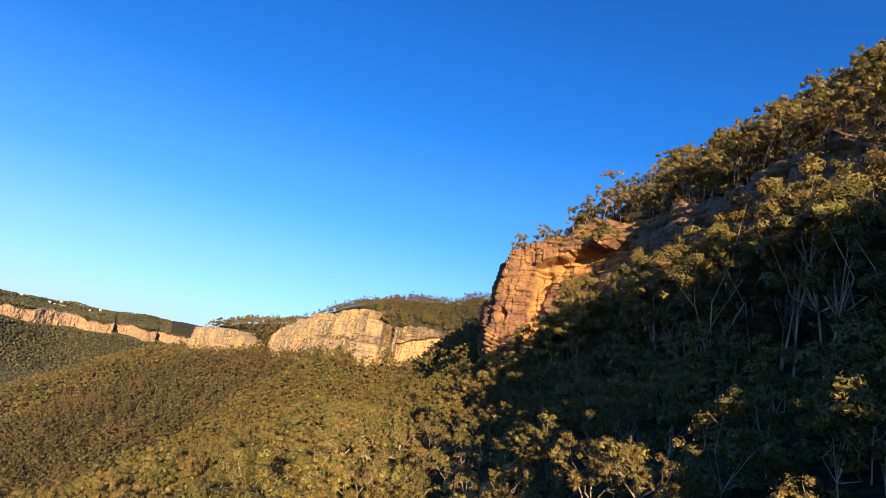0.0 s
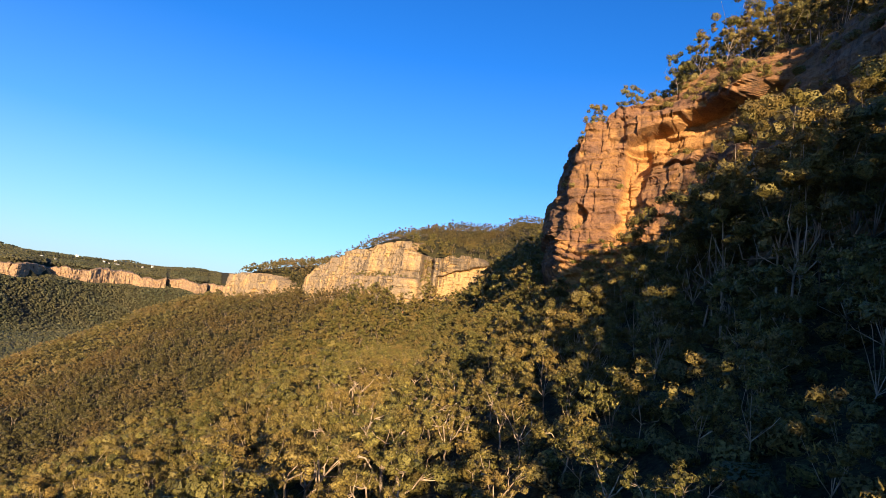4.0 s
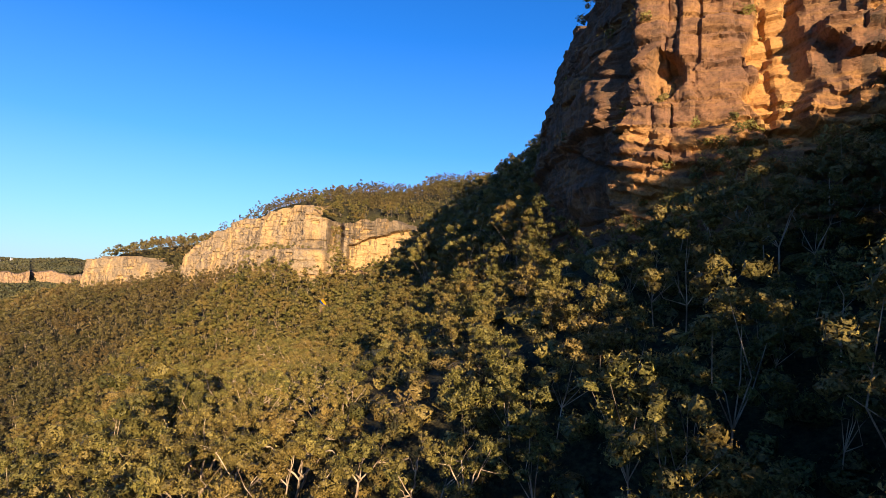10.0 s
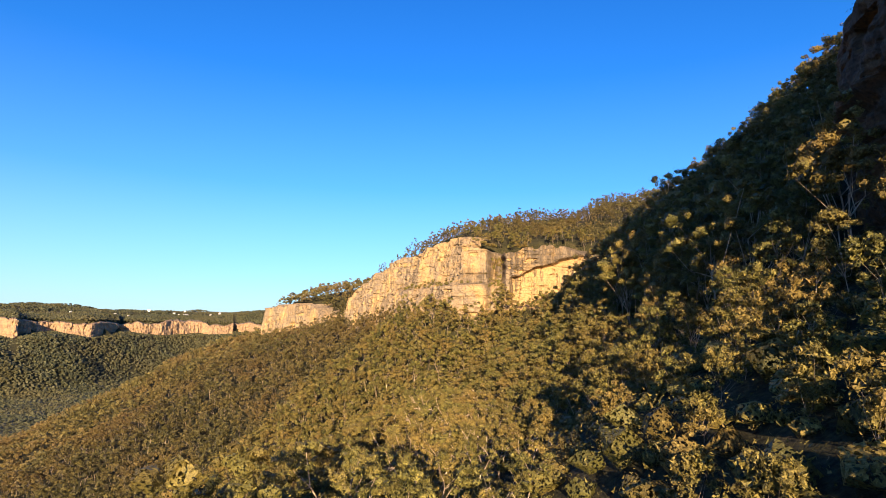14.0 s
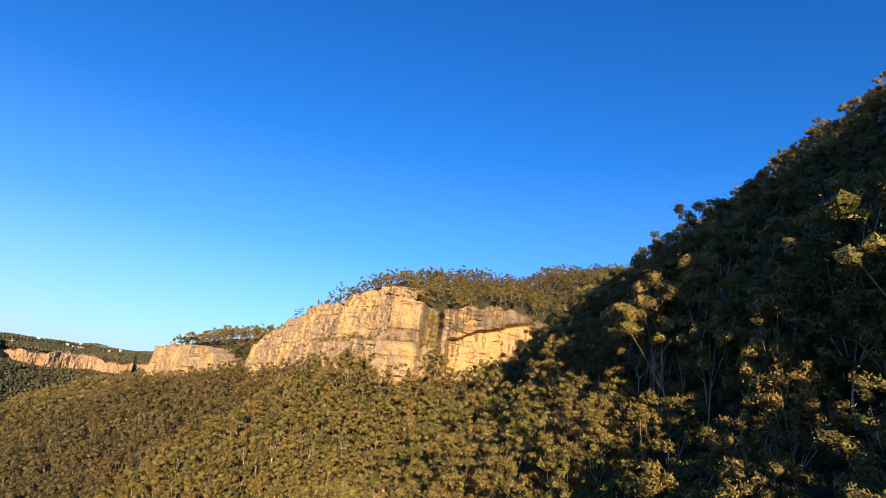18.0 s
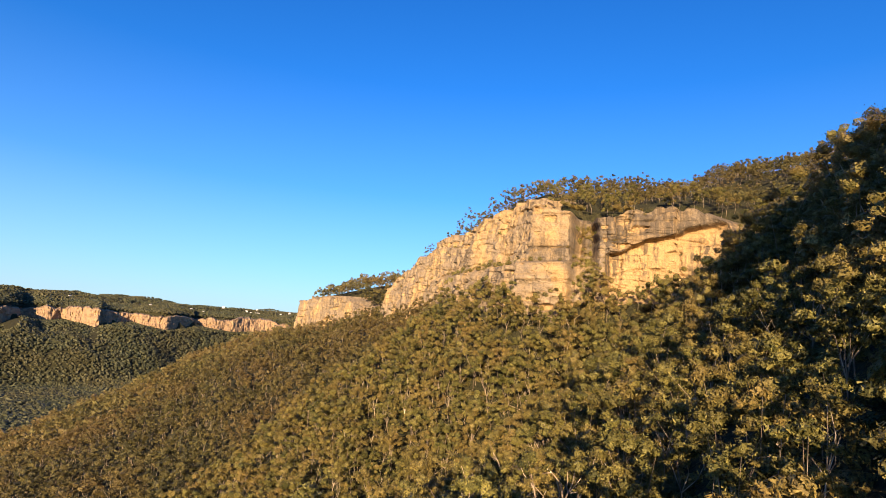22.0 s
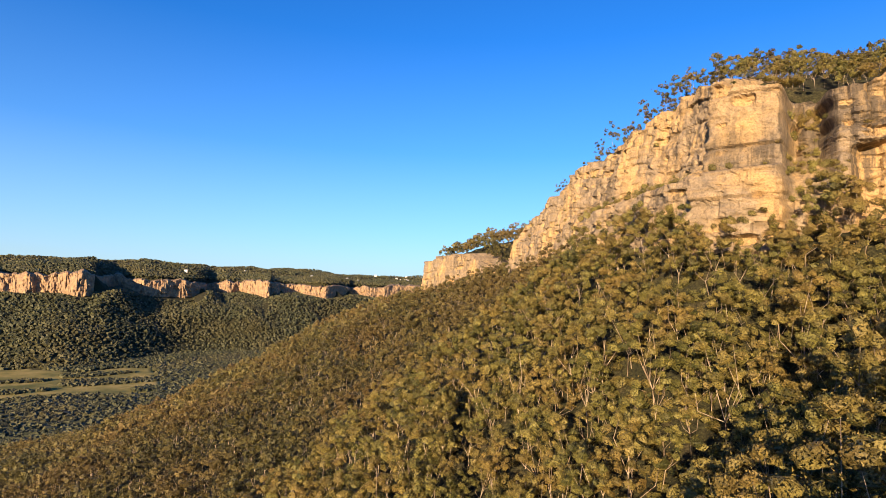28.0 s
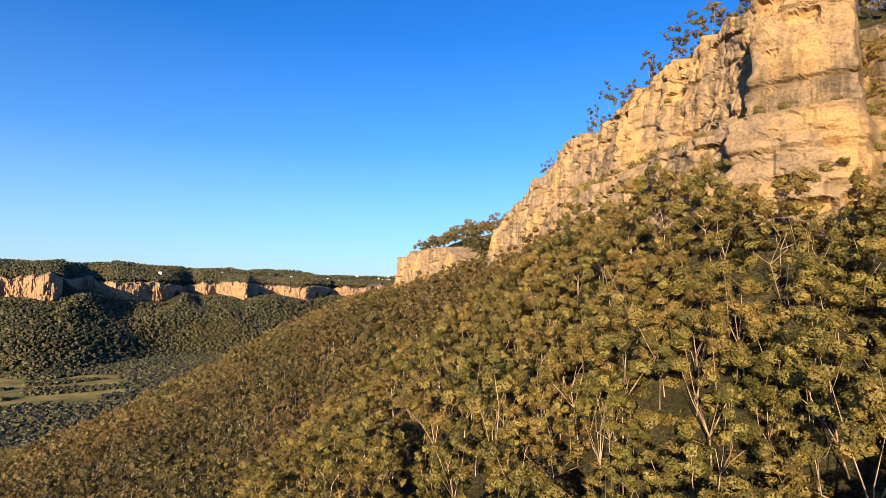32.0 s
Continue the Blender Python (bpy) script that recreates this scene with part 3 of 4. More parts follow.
def far_cliffs():
    yaw = np.linspace(40, 118, 2400)
    rim = far_rim(yaw)
    v = np.linspace(0, 1, 24)[:, None]
    hgt = 46 + 9 * vnoise(yaw / 4.3, yaw * 0, 62) + 9 * fbm(yaw / 1.3, yaw * 0, 61, 4) + 3 * (cell(np.floor(yaw * 3.1), 0, 6) - 0.5)
    z = -66 + v * (hgt + 30)
    k = np.floor(v * 6)
    d = -(cell(k, 0, 5) - 0.3) * 7 - 22 * v + 9 * fbm(yaw * 1.3, k * 0.2 + 0 * yaw, 71, 3) + 1.5 * vnoise(yaw * 14, v * 5 + 0 * yaw, 77) + 4 * (cell(np.floor(yaw * 1.9 + 0.3 * vnoise(v * 4, yaw, 3)), 1, 6) - 0.5) + 1.6 * (cell(np.floor(yaw * 8.3 + v), 2, 6) - 0.5) + 4 * (cell(np.floor(yaw * 2.3), np.floor(v * 5), 9) - 0.5) + 5 * fbm(yaw * 4, v * 6 + 0 * yaw, 83, 3)
    d = d - 110 * step(v, 0.93, 1)
    r = rim - 24 - d
    a = np.radians(yaw)
    x, y = HUB[0] - r * np.sin(a), HUB[1] + r * np.cos(a)
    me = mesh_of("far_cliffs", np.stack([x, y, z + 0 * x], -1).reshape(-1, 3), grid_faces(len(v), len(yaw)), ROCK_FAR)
    return tagged(new("far_cliffs", me), "long line of sandstone cliffs across the valley", "cliff", kind="structure")


far_cliffs()


# ---------------------------------------------------------------- forest
rng = np.random.default_rng(7)


def scatter(s0, s1, n0, n1, gap):
    a, b = np.meshgrid(np.arange(s0, s1, gap), np.arange(n0, n1, gap), indexing="ij")
    a = a + rng.uniform(-0.48, 0.48, a.shape) * gap
    b = b + rng.uniform(-0.48, 0.48, b.shape) * gap
    return a.ravel(), b.ravel()


def path_gap(s, n):
    """Level distance from the flight line."""
    return np.hypot(np.maximum(np.maximum(-s, s - 292), 0), n - 8)


def leaf_quads(centres, radius, count, size, flat=0.55, low=-0.3, loose=0.55):
    """Leaf sprays that clothe the upper side of rounded clumps: (k, 4, 3)."""
    k = len(centres)
    a = rng.uniform(0, 2 * np.pi, (k, count))
    up = rng.uniform(low, 1, (k, count))
    rr = radius[:, None] * rng.uniform(0.6, 1.2, (k, count))
    side = np.sqrt(np.maximum(1 - up * up, 0))
    nrm = np.stack([side * np.cos(a), side * np.sin(a), up], -1)
    c = centres[:, None] + nrm * rr[..., None] * np.array([1, 1, flat])
    nrm = nrm + rng.normal(0, loose, nrm.shape)
    nrm /= np.linalg.norm(nrm, axis=-1, keepdims=True)
    t = np.cross(nrm, np.cross(rng.normal(0, 0.75, nrm.shape) + np.array([0, 0, -0.8]), nrm))
    t /= np.linalg.norm(t, axis=-1, keepdims=True) + 1e-9
    w = np.cross(nrm, t)
    sz = (size[:, None] * rng.uniform(0.6, 1.3, (k, count)))[..., None]
    wd = sz * rng.uniform(0.35, 0.6, (k, count))[..., None]
    mid = c + t * sz * 0.25
    q = np.stack([c - t * sz, mid + w * wd - nrm * sz * 0.12, c + t * sz, mid - w * wd - nrm * sz * 0.12], -2)
    return q.reshape(-1, 4, 3)


def leaf_mesh(name, quads, mat, thirds=False):
    """A mesh of loose leaf sprays: kites, or, where they are many, triangles."""
    if thirds:
        quads = np.stack([quads[:, 0], quads[:, 1] * 0.75 + quads[:, 2] * 0.25, quads[:, 3] * 0.6 + quads[:, 2] * 0.4], 1)
    k = quads.shape[1]
    return mesh_of(name, quads.reshape(-1, 3), np.arange(len(quads) * k).reshape(-1, k), mat)


def lobes(name, centres, radius, mat, flat, sides=4):
    """The dense inside of leaf clumps: rough, uneven bodies, each turned its own way."""
    k = len(centres)
    ang = np.arange(sides) * 2 * np.pi / sides
    low = np.stack([0.9 * np.cos(ang), 0.9 * np.sin(ang), 0 * ang - 0.36], -1)
    high = np.stack([0.9 * np.cos(ang + 0.8), 0.9 * np.sin(ang + 0.8), 0 * ang + 0.36], -1)
    one = np.concatenate([low, high, [[0, 0, 1.0], [0, 0, -1.0]]])
    count = 2 * sides + 2
    q = rng.normal(0, 1, (k, 4))
    w, x, y, z = (q / np.linalg.norm(q, axis=1, keepdims=True)).T
    turn = np.stack([1 - 2 * (y * y + z * z), 2 * (x * y - w * z), 2 * (x * z + w * y), 2 * (x * y + w * z), 1 - 2 * (x * x + z * z), 2 * (y * z - w * x), 2 * (x * z - w * y), 2 * (y * z + w * x), 1 - 2 * (x * x + y * y)], -1).reshape(k, 3, 3)
    v = np.einsum("kij,vj->kvi", turn, one) * rng.uniform(0.6, 1.25, (k, count, 1)) * radius[:, None, None] * np.array([1, 1, flat])
    i, j = np.arange(sides), (np.arange(sides) + 1) % sides
    f = np.concatenate([np.stack([i, j, i + sides], -1), np.stack([j, j + sides, i + sides], -1), np.stack([i + sides, j + sides, 0 * i + 2 * sides], -1), np.stack([j, i, 0 * i + 2 * sides + 1], -1)])
    faces = f[None] + (np.arange(k) * count)[:, None, None]
    return mesh_of(name, (centres[:, None] + v).reshape(-1, 3), faces.reshape(-1, 3), mat)


def sticks(a, b, ra, rb, sides=3):
    """Tapered rods from a to b: verts (k, 2*sides, 3) and quads."""
    d = b - a
    d /= np.linalg.norm(d, axis=-1, keepdims=True) + 1e-9
    x = np.cross(d, np.array([0.31, 0.95, 0.05]))
    x /= np.linalg.norm(x, axis=-1, keepdims=True) + 1e-9
    y = np.cross(d, x)
    ang = np.arange(sides) * 2 * np.pi / sides
    ring = np.cos(ang)[None, :, None] * x[:, None] + np.sin(ang)[None, :, None] * y[:, None]
    v = np.concatenate([a[:, None] + ring * ra[:, None, None], b[:, None] + ring * rb[:, None, None]], 1)
    i = np.arange(sides)
    f = np.stack([i, (i + 1) % sides, (i + 1) % sides + sides, i + sides], -1)
    faces = f[None] + (np.arange(len(a)) * 2 * sides)[:, None, None]
    return v.reshape(-1, 3), faces.reshape(-1, 4)


def rods(name, pieces, sides, mat):
    """Tapered limbs, each a chain of points with radii, in one mesh."""
    a, b, ra, rb = [], [], [], []
    for chain in pieces:
        for (p, r), (q, t) in zip(chain, chain[1:]):
            a.append(p), b.append(q), ra.append(r), rb.append(t)
    v, f = sticks(np.array(a), np.array(b), np.array(ra), np.array(rb), sides)
    return mesh_of(name, v, f, mat, True)


def bend(p, q, r0, r1, sag, k=4):
    """A crooked limb from p to q."""
    p, q = np.array(p), np.array(q)
    size = np.linalg.norm(q - p)
    out = []
    for i in range(k + 1):
        t = i / k
        w = p + (q - p) * t + rng.normal(0, 0.035 * size, 3) * (0 < i < k)
        out.append((w - np.array([0, 0, sag * size * math.sin(math.pi * t)]), r0 + (r1 - r0) * t))
    return out


def gum_tree(name, tall, spread, tips, leaves, leaf, bare=0.0, label=""):
    """A gum tree: crooked forking trunk, limbs, and leaf sprays in umbrella clumps at the limb ends."""
    tree = new(name)
    fork = np.array([rng.normal(0, 0.06) * tall, rng.normal(0, 0.06) * tall, tall * rng.uniform(0.3, 0.45)])
    chains = [bend((0, 0, -1.2), fork, 0.02 * tall, 0.014 * tall, 0, 5)]
    cen = []
    mains = max(3, tips // 4)
    for i in range(mains):
        a = 2 * math.pi * (i + rng.uniform(-0.3, 0.3)) / mains
        out = spread * rng.uniform(0.35, 0.6)
        knee = fork + np.array([out * math.cos(a), out * math.sin(a), tall * rng.uniform(0.16, 0.34)])
        chains.append(bend(fork, knee, 0.011 * tall, 0.006 * tall, 0.06, 4))
        for _ in range(max(2, tips // mains)):
            b = a + rng.normal(0, 0.75)
            end = knee + np.array([spread * 0.42 * math.cos(b), spread * 0.42 * math.sin(b), tall * rng.uniform(-0.06, 0.28)]) * rng.uniform(0.6, 1.2)
            end[2] = min(end[2], tall * 0.97)
            chains.append(bend(knee, end, 0.005 * tall, 0.0022 * tall, 0.05, 3))
            cen.append(end)
            if bare > 0.3:
                for _ in range(3):
                    chains.append(bend(end, end + rng.normal(0, 0.55, 3) + np.array([0, 0, 0.35]), 0.02, 0.006, 0, 2))
    trunk = new("trunk", rods("trunk", chains, 5, BARK))
    trunk.parent = tree
    cen = np.array(cen)
    tuft = np.repeat(cen, 4, 0) + rng.normal(0, 0.5, (len(cen) * 4, 3)) * np.array([1, 1, 0.75])
    rad = rng.uniform(0.5, 1.0, len(tuft)) * (0.36 + 0.07 * spread)
    q = leaf_quads(tuft, rad, leaves, np.full(len(tuft), leaf), 0.8, -0.5)
    crown = new("crown", leaf_mesh("crown", q, LEAF, True))
    crown.parent = tree
    heart = new("inner_foliage", lobes("inner_foliage", tuft - np.array([0, 0, 0.08]), rad * 0.82, LEAF, 0.8))
    heart.parent = crown
    return tagged(tree, label, "tree", "gum trees on the slope")


def forest(name, s, n, clumps, leaves, leaf, tall, mat, limbs, label):
    """A stand of trees too many to count, in one mesh of leaves and one of limbs."""
    k = len(s)
    h = tall * rng.uniform(0.6, 1.35, k)
    h = np.where((downhill(s, n) < -8) & (s > 195), h * np.where(s > 505, 0.85, np.where(s > 372, 0.6, 0.78)), h)
    h = np.minimum(h * tall_belt(s, n), 0.9 * room(s, n))
    base = to_world(s, n, stand(s, n) - 0.4)
    lean = rng.normal(0, 0.06, (k, 2)) * h[:, None]
    wide = (0.6 + 0.225 * h) * rng.uniform(0.8, 1.25, k)
    top = base + np.concatenate([lean, h[:, None] * 0.6], 1)
    # boughs round a deep dome, each with its own dome of leaf tufts
    boughs = min(clumps, 7)
    of = np.arange(clumps) % boughs
    turn = (np.arange(boughs) * 2.4)[None] + rng.uniform(0, 6.28, (k, 1)) + rng.normal(0, 0.3, (k, boughs))
    rise = np.clip((np.arange(boughs)[None] + 0.7) / boughs * 1.4 - 0.4 + rng.normal(0, 0.12, (k, boughs)), -0.45, 1)
    reach = np.sqrt(1 - rise**2) * rng.uniform(0.6, 1.05, (k, boughs)) * (0.72 if clumps > boughs else 1)
    bough = np.stack([reach * np.cos(turn), reach * np.sin(turn), 1.05 * rise * rng.uniform(0.8, 1.2, (k, boughs))], -1)[:, of]
    if clumps > boughs:
        way = rng.normal(0, 1, (k, clumps, 3)) + np.array([0, 0, 0.7])
        bough = bough + 0.4 * way / np.linalg.norm(way, axis=-1, keepdims=True) * np.array([1, 1, 0.75])
    cen = top[:, None] + bough * wide[:, None, None]
    rad = wide[:, None] * rng.uniform(0.7, 1.3, (k, clumps)) * (1.15 / clumps**0.47)
    q = leaf_quads(cen.reshape(-1, 3), rad.ravel(), leaves, leaf * rng.uniform(0.8, 1.2, rad.size), 0.9, -0.5)
    ob = new(name, leaf_mesh(name, q, mat, True))
    tagged(ob, label, "forest", kind="stuff")
    thick = rad.ravel() * (0.8 if clumps > 24 else 0.78 if clumps > 12 else 0.72)
    heart = new("inner_foliage", lobes("inner_foliage", cen.reshape(-1, 3), thick, mat, 0.85, 4 if clumps > 12 else 3))
    heart.parent = ob
    tagged(heart, kind="stuff")
    if limbs:
        fork = base + (top - base) * rng.uniform(0.35, 0.6, (k, 1))
        a, b, ra, rb = [base], [fork], [0.007 * h], [0.005 * h]
        for j in range(limbs):
            end = cen[:, clumps - 1 - j] + (fork - cen[:, clumps - 1 - j]) * 0.05
            elbow = fork + (end - fork) * rng.uniform(0.35, 0.6, (k, 1)) + rng.normal(0, 0.055, (k, 3)) * h[:, None]
            a += [fork, elbow]
            b += [elbow, end]
            ra += [0.0042 * h, 0.003 * h]
            rb += [0.003 * h, 0.0012 * h]
        v, f = sticks(*(np.concatenate(x) for x in (a, b, ra, rb)))
        wood = new("tree_limbs", mesh_of("tree_limbs", v, f, BARK))
        wood.parent = ob
        tagged(wood, "pale bare gum limbs", kind="stuff")
    return ob


def stand(s, n):
    """Height of the ground that a tree stands on, cliff tops included."""
    q, at = downhill(s, n), beside(s, n)
    c = line(at, CLIFF_H)
    return np.where((c > 4) & (q < -4) & (q > -27), np.maximum(land(s, n), line(at, FOOT_Z) + c - 0.2), land(s, n))


LANE = np.array([(r[1] * AHEAD.x + r[2] * AHEAD.y, r[1] * RIGHT.x + r[2] * RIGHT.y, r[3]) for r in ROWS])


def tall_belt(s, n):
    """Taller trees on the talus below the near cliffs and in the bay."""
    belt = step(n, 22, 30) * (1 - step(n, 46, 54))
    bay = step(n, 40, 50) * (1 - step(n, 92, 100)) * step(s, 222, 238) * (1 - step(s, 318, 335))
    return 1 + 0.45 * bay + 0.45 * belt * step(s, 15, 35) * (1 - step(s, 215, 240)) - 0.65 * belt * step(s, 100, 116) * (1 - step(s, 170, 185))


def room(s, n):
    """Height that a tree may reach below and beside the flight line."""
    most = np.full(len(s), 99.0)
    for a in np.linspace(-5, 295, 100):
        ln, lz = np.interp(a, LANE[:, 0], LANE[:, 1]), np.interp(a, LANE[:, 0], LANE[:, 2])
        d = np.hypot(s - a, n - ln)
        most = np.minimum(most, np.where(d < 26, lz - 5.5 + 0.85 * np.maximum(d - 7, 0), 99))
    return most - stand(s, n)


S, N = scatter(-130, 800, -430, 190, 4.2)
q_all = downhill(S, N)
cl = line(beside(S, N), CLIFF_H)
keep = ~((cl > 4) & (q_all > -5 - np.where(S > 300, 0.2, 0.07) * cl) & (q_all < np.where(S > 510, 7, 1.5))) & (q_all > -140)
keep &= (path_gap(S, N) > 50) | (cell(np.arange(len(S)), 2, 3) < 0.95)
keep &= (room(S, N) > 2.2) & (S > -25)
keep &= ~((q_all < -4) & (cl > 4) & (q_all > -24)) | (cell(np.arange(len(S)), 7, 3) < np.where((S > 195) & (S < 505), 0.6, 0.95))
S, N = S[keep], N[keep]
G = path_gap(S, N)
rank = np.where((S > 4) & (N > -30), G - 0.25 * np.clip(N - 8, 0, 40), 999)
near = np.zeros(len(S), bool)
near[np.argsort(rank)[:300]] = True
level = np.where(near, 0, np.where(G < 32, 5, np.where(G < 62, 1, np.where(G < 115, 2, np.where(G < 260, 3, 4)))))
sel = level == 1
forest("gum_forest", S[sel], N[sel], 30, 20, 0.2, 11.0, LEAF, 5, "dense olive-green gum trees with pale limbs")
sel = level == 5
forest("gum_forest_near", S[sel], N[sel], 40, 26, 0.17, 11.0, LEAF, 6, "dense olive-green gum trees with pale limbs")
sel = level == 2
forest("gum_forest_mid_slope", S[sel], N[sel], 18, 9, 0.26, 10.0, LEAF, 3, "dense olive-green gum trees with pale limbs")
sel = level == 3
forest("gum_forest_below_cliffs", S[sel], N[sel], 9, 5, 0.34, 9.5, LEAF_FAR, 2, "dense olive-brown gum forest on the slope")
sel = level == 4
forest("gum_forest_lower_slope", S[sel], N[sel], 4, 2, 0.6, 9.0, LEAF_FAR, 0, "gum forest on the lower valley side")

KINDS = [
    gum_tree("gum_tree", 9.5, 3.8, 17, 46, 0.15, 0, "olive-leaved gum tree with a pale forking trunk"),
    gum_tree("gum_tree", 10.5, 3.3, 15, 46, 0.15, 0, "tall slender gum tree with clumped olive leaves"),
    gum_tree("gum_tree", 8.5, 4.3, 19, 44, 0.15, 0, "broad gum tree with drooping olive foliage"),
    gum_tree("gum_tree", 9.0, 3.6, 14, 40, 0.15, 0, "open-crowned gum tree with bare pale limbs"),
    gum_tree("gum_tree", 7.0, 3.4, 14, 46, 0.15, 0, "low bushy gum tree on the slope"),
    gum_tree("gum_tree", 9.0, 3.3, 12, 20, 0.13, 0.5, "half-dead gum tree with bleached bare branches"),
]
for num, i in enumerate(np.flatnonzero(near)):
    kind = KINDS[int(cell(num, 3, 8) * 5.25)] if num >= len(KINDS) else KINDS[num]
    size = min(float(0.85 + 0.5 * cell(num, 1, 9)) * float(tall_belt(S[i], N[i])), 0.1 * float(room(S[i : i + 1], N[i : i + 1])[0]))
    x, y, z = to_world(S[i], N[i], stand(S[i], N[i]))
    m = pose(x, y, z, 0, 0, 360 * float(cell(num, 2, 4))) @ Matrix.Scale(size, 4)
    if num < len(KINDS):
        kind.matrix_basis = m
    else:
        copy_thing(kind, m)


def bushes(name, s, n, leaves, leaf, mat, label):
    h = rng.uniform(0.7, 1.9, len(s))
    c = to_world(s, n, stand(s, n) + h * 0.45)
    q = leaf_quads(c, h, leaves, np.full(len(s), leaf), 0.75)
    ob = tagged(new(name, leaf_mesh(name, q, mat, True)), label, "undergrowth", kind="stuff")
    heart = new("inner_foliage", lobes("inner_foliage", c, h * 0.8, mat, 0.75))
    heart.parent = ob
    tagged(heart, kind="stuff")


bs, bn = scatter(-20, 385, -70, 70, 2.3)
bq, bc = downhill(bs, bn), line(beside(bs, bn), CLIFF_H)
ok = ~((bc > 4) & (bq > -4 - np.where(bs > 300, 0.2, 0.07) * bc) & (bq < 1.0)) & (bq > -60)
ok &= (path_gap(bs, bn) < 46) | ((bs > 200) & (path_gap(bs, bn) < 95))
bushes("undergrowth", bs[ok], bn[ok], 34, 0.2, LEAF, "dark green shrubs between the gum trees")


def ledge_shrubs(spots, count, seed, low=0.4, high=1.5):
    """Shrubs at chosen places of a cliff."""
    pick = np.random.default_rng(seed)
    spots = spots[pick.choice(len(spots), min(count, len(spots)), False)]
    h = pick.uniform(low, high, len(spots))
    q = leaf_quads(to_world(spots[:, 0], spots[:, 1], spots[:, 2] + h * 0.4), h, 90, np.full(len(h), 0.12), 0.8)
    ob = tagged(new("ledge_shrubs", leaf_mesh("ledge_shrubs", q, LEAF)), "olive shrubs rooted on the cliff ledges", "shrub", kind="stuff")
    heart = new("inner_foliage", lobes("inner_foliage", to_world(spots[:, 0], spots[:, 1], spots[:, 2] + h * 0.4), h * 0.66, LEAF, 0.8))
    heart.parent = ob
    tagged(heart, kind="stuff")


def within(spots, s0, s1, z0, z1):
    return spots[(spots[:, 3] > s0) & (spots[:, 3] < s1) & (spots[:, 2] > z0) & (spots[:, 2] < z1)]


def across(spots, m0, m1, z0, z1):
    m = foot(spots[:, 3])
    return spots[(m > m0) & (m < m1) & (spots[:, 2] > z0) & (spots[:, 2] < z1)]


ledge_shrubs(LEDGES["cliff_face"], 380, 1, 0.5, 2.0)
ledge_shrubs(LEDGES["cliff_headland"], 70, 2)
ledge_shrubs(LEDGES["cliff_main"], 90, 3)
ledge_shrubs(across(FACES["cliff_main"], 28.5, 34, 3, 30), 70, 4, 0.7, 1.5)
ledge_shrubs(within(FACES["cliff_main"], 384, 428, 17.0, 21.0), 46, 5, 0.7, 1.6)
ledge_shrubs(within(FACES["cliff_main"], 350, 470, -6, 3), 90, 6, 0.8, 1.9)
ledge_shrubs(within(FACES["cliff_headland"], 115, 131, 8, 24), 60, 7, 0.9, 2.2)
ledge_shrubs(within(FACES["cliff_headland"], 116, 139, 40, 60), 70, 8, 0.6, 1.6)


def in_fields(x, y):
    """The cleared paddocks on the valley floor."""
    yaw, r = np.degrees(np.arctan2(HUB[0] - x, y - HUB[1])), np.hypot(x - HUB[0], y - HUB[1])
    wave = 35 * vnoise(x / 90, y / 90, 3)
    return (yaw > 82 + wave / 40) & (yaw < 98) & (r > 1085 + wave) & (r < 1400 + wave + 5 * (yaw - 82))


def far_woods():
    yaw = rng.uniform(50, 103, 76000)
    r = far_rim(yaw) + np.where(rng.uniform(0, 1, 76000) < 0.84, rng.uniform(-1150, 300, 76000), rng.uniform(300, 1100, 76000))
    a = np.radians(yaw)
    x, y = HUB[0] - r * np.sin(a), HUB[1] + r * np.cos(a)
    d = r - far_rim(yaw)
    rows_of = vnoise(x / 55, y / 140, 8) > 0.42
    ok = ~((d > -42) & (d < 24)) & ~(in_fields(x, y) & ~rows_of) & (r > 700)
    x, y = x[ok], y[ok]
    z = height(x, y)
    rad = rng.uniform(2.4, 5.4, len(x))
    return tagged(new("far_woods", lobes("far_woods", np.stack([x, y, z + 3], -1), rad * 1.15, LEAF_HAZE, 0.9, 3)), "forest on the far valley sides, haze put into its bluish leaf colour", "forest", kind="stuff")


def grass_mat():
    m, n, l, b = material("dry_pasture", 1.0)
    pos = n.new("ShaderNodeNewGeometry").outputs["Position"]
    a = noise_tex(n, l, pos, 0.012, 6, 0.65)
    l.new(ramp(n, l, a, (0.36, (0.09, 0.095, 0.022)), (0.5, (0.24, 0.19, 0.05)), (0.64, (0.4, 0.29, 0.095))), b.inputs["Base Color"])
    return m


def paddocks():
    """Pasture laid over the valley floor."""
    yaw, r = np.meshgrid(np.linspace(80, 99, 60), np.linspace(1040, 1560, 60), indexing="ij")
    x, y = HUB[0] - r * np.sin(np.radians(yaw)), HUB[1] + r * np.cos(np.radians(yaw))
    z = height(x, y) + np.where(in_fields(x, y), 1.6, -2.5)
    me = mesh_of("field", np.stack([x, y, z], -1).reshape(-1, 3), grid_faces(60, 60), grass_mat(), True)
    tagged(new("field", me), "dry pale green pasture on the valley floor", "field", kind="structure")


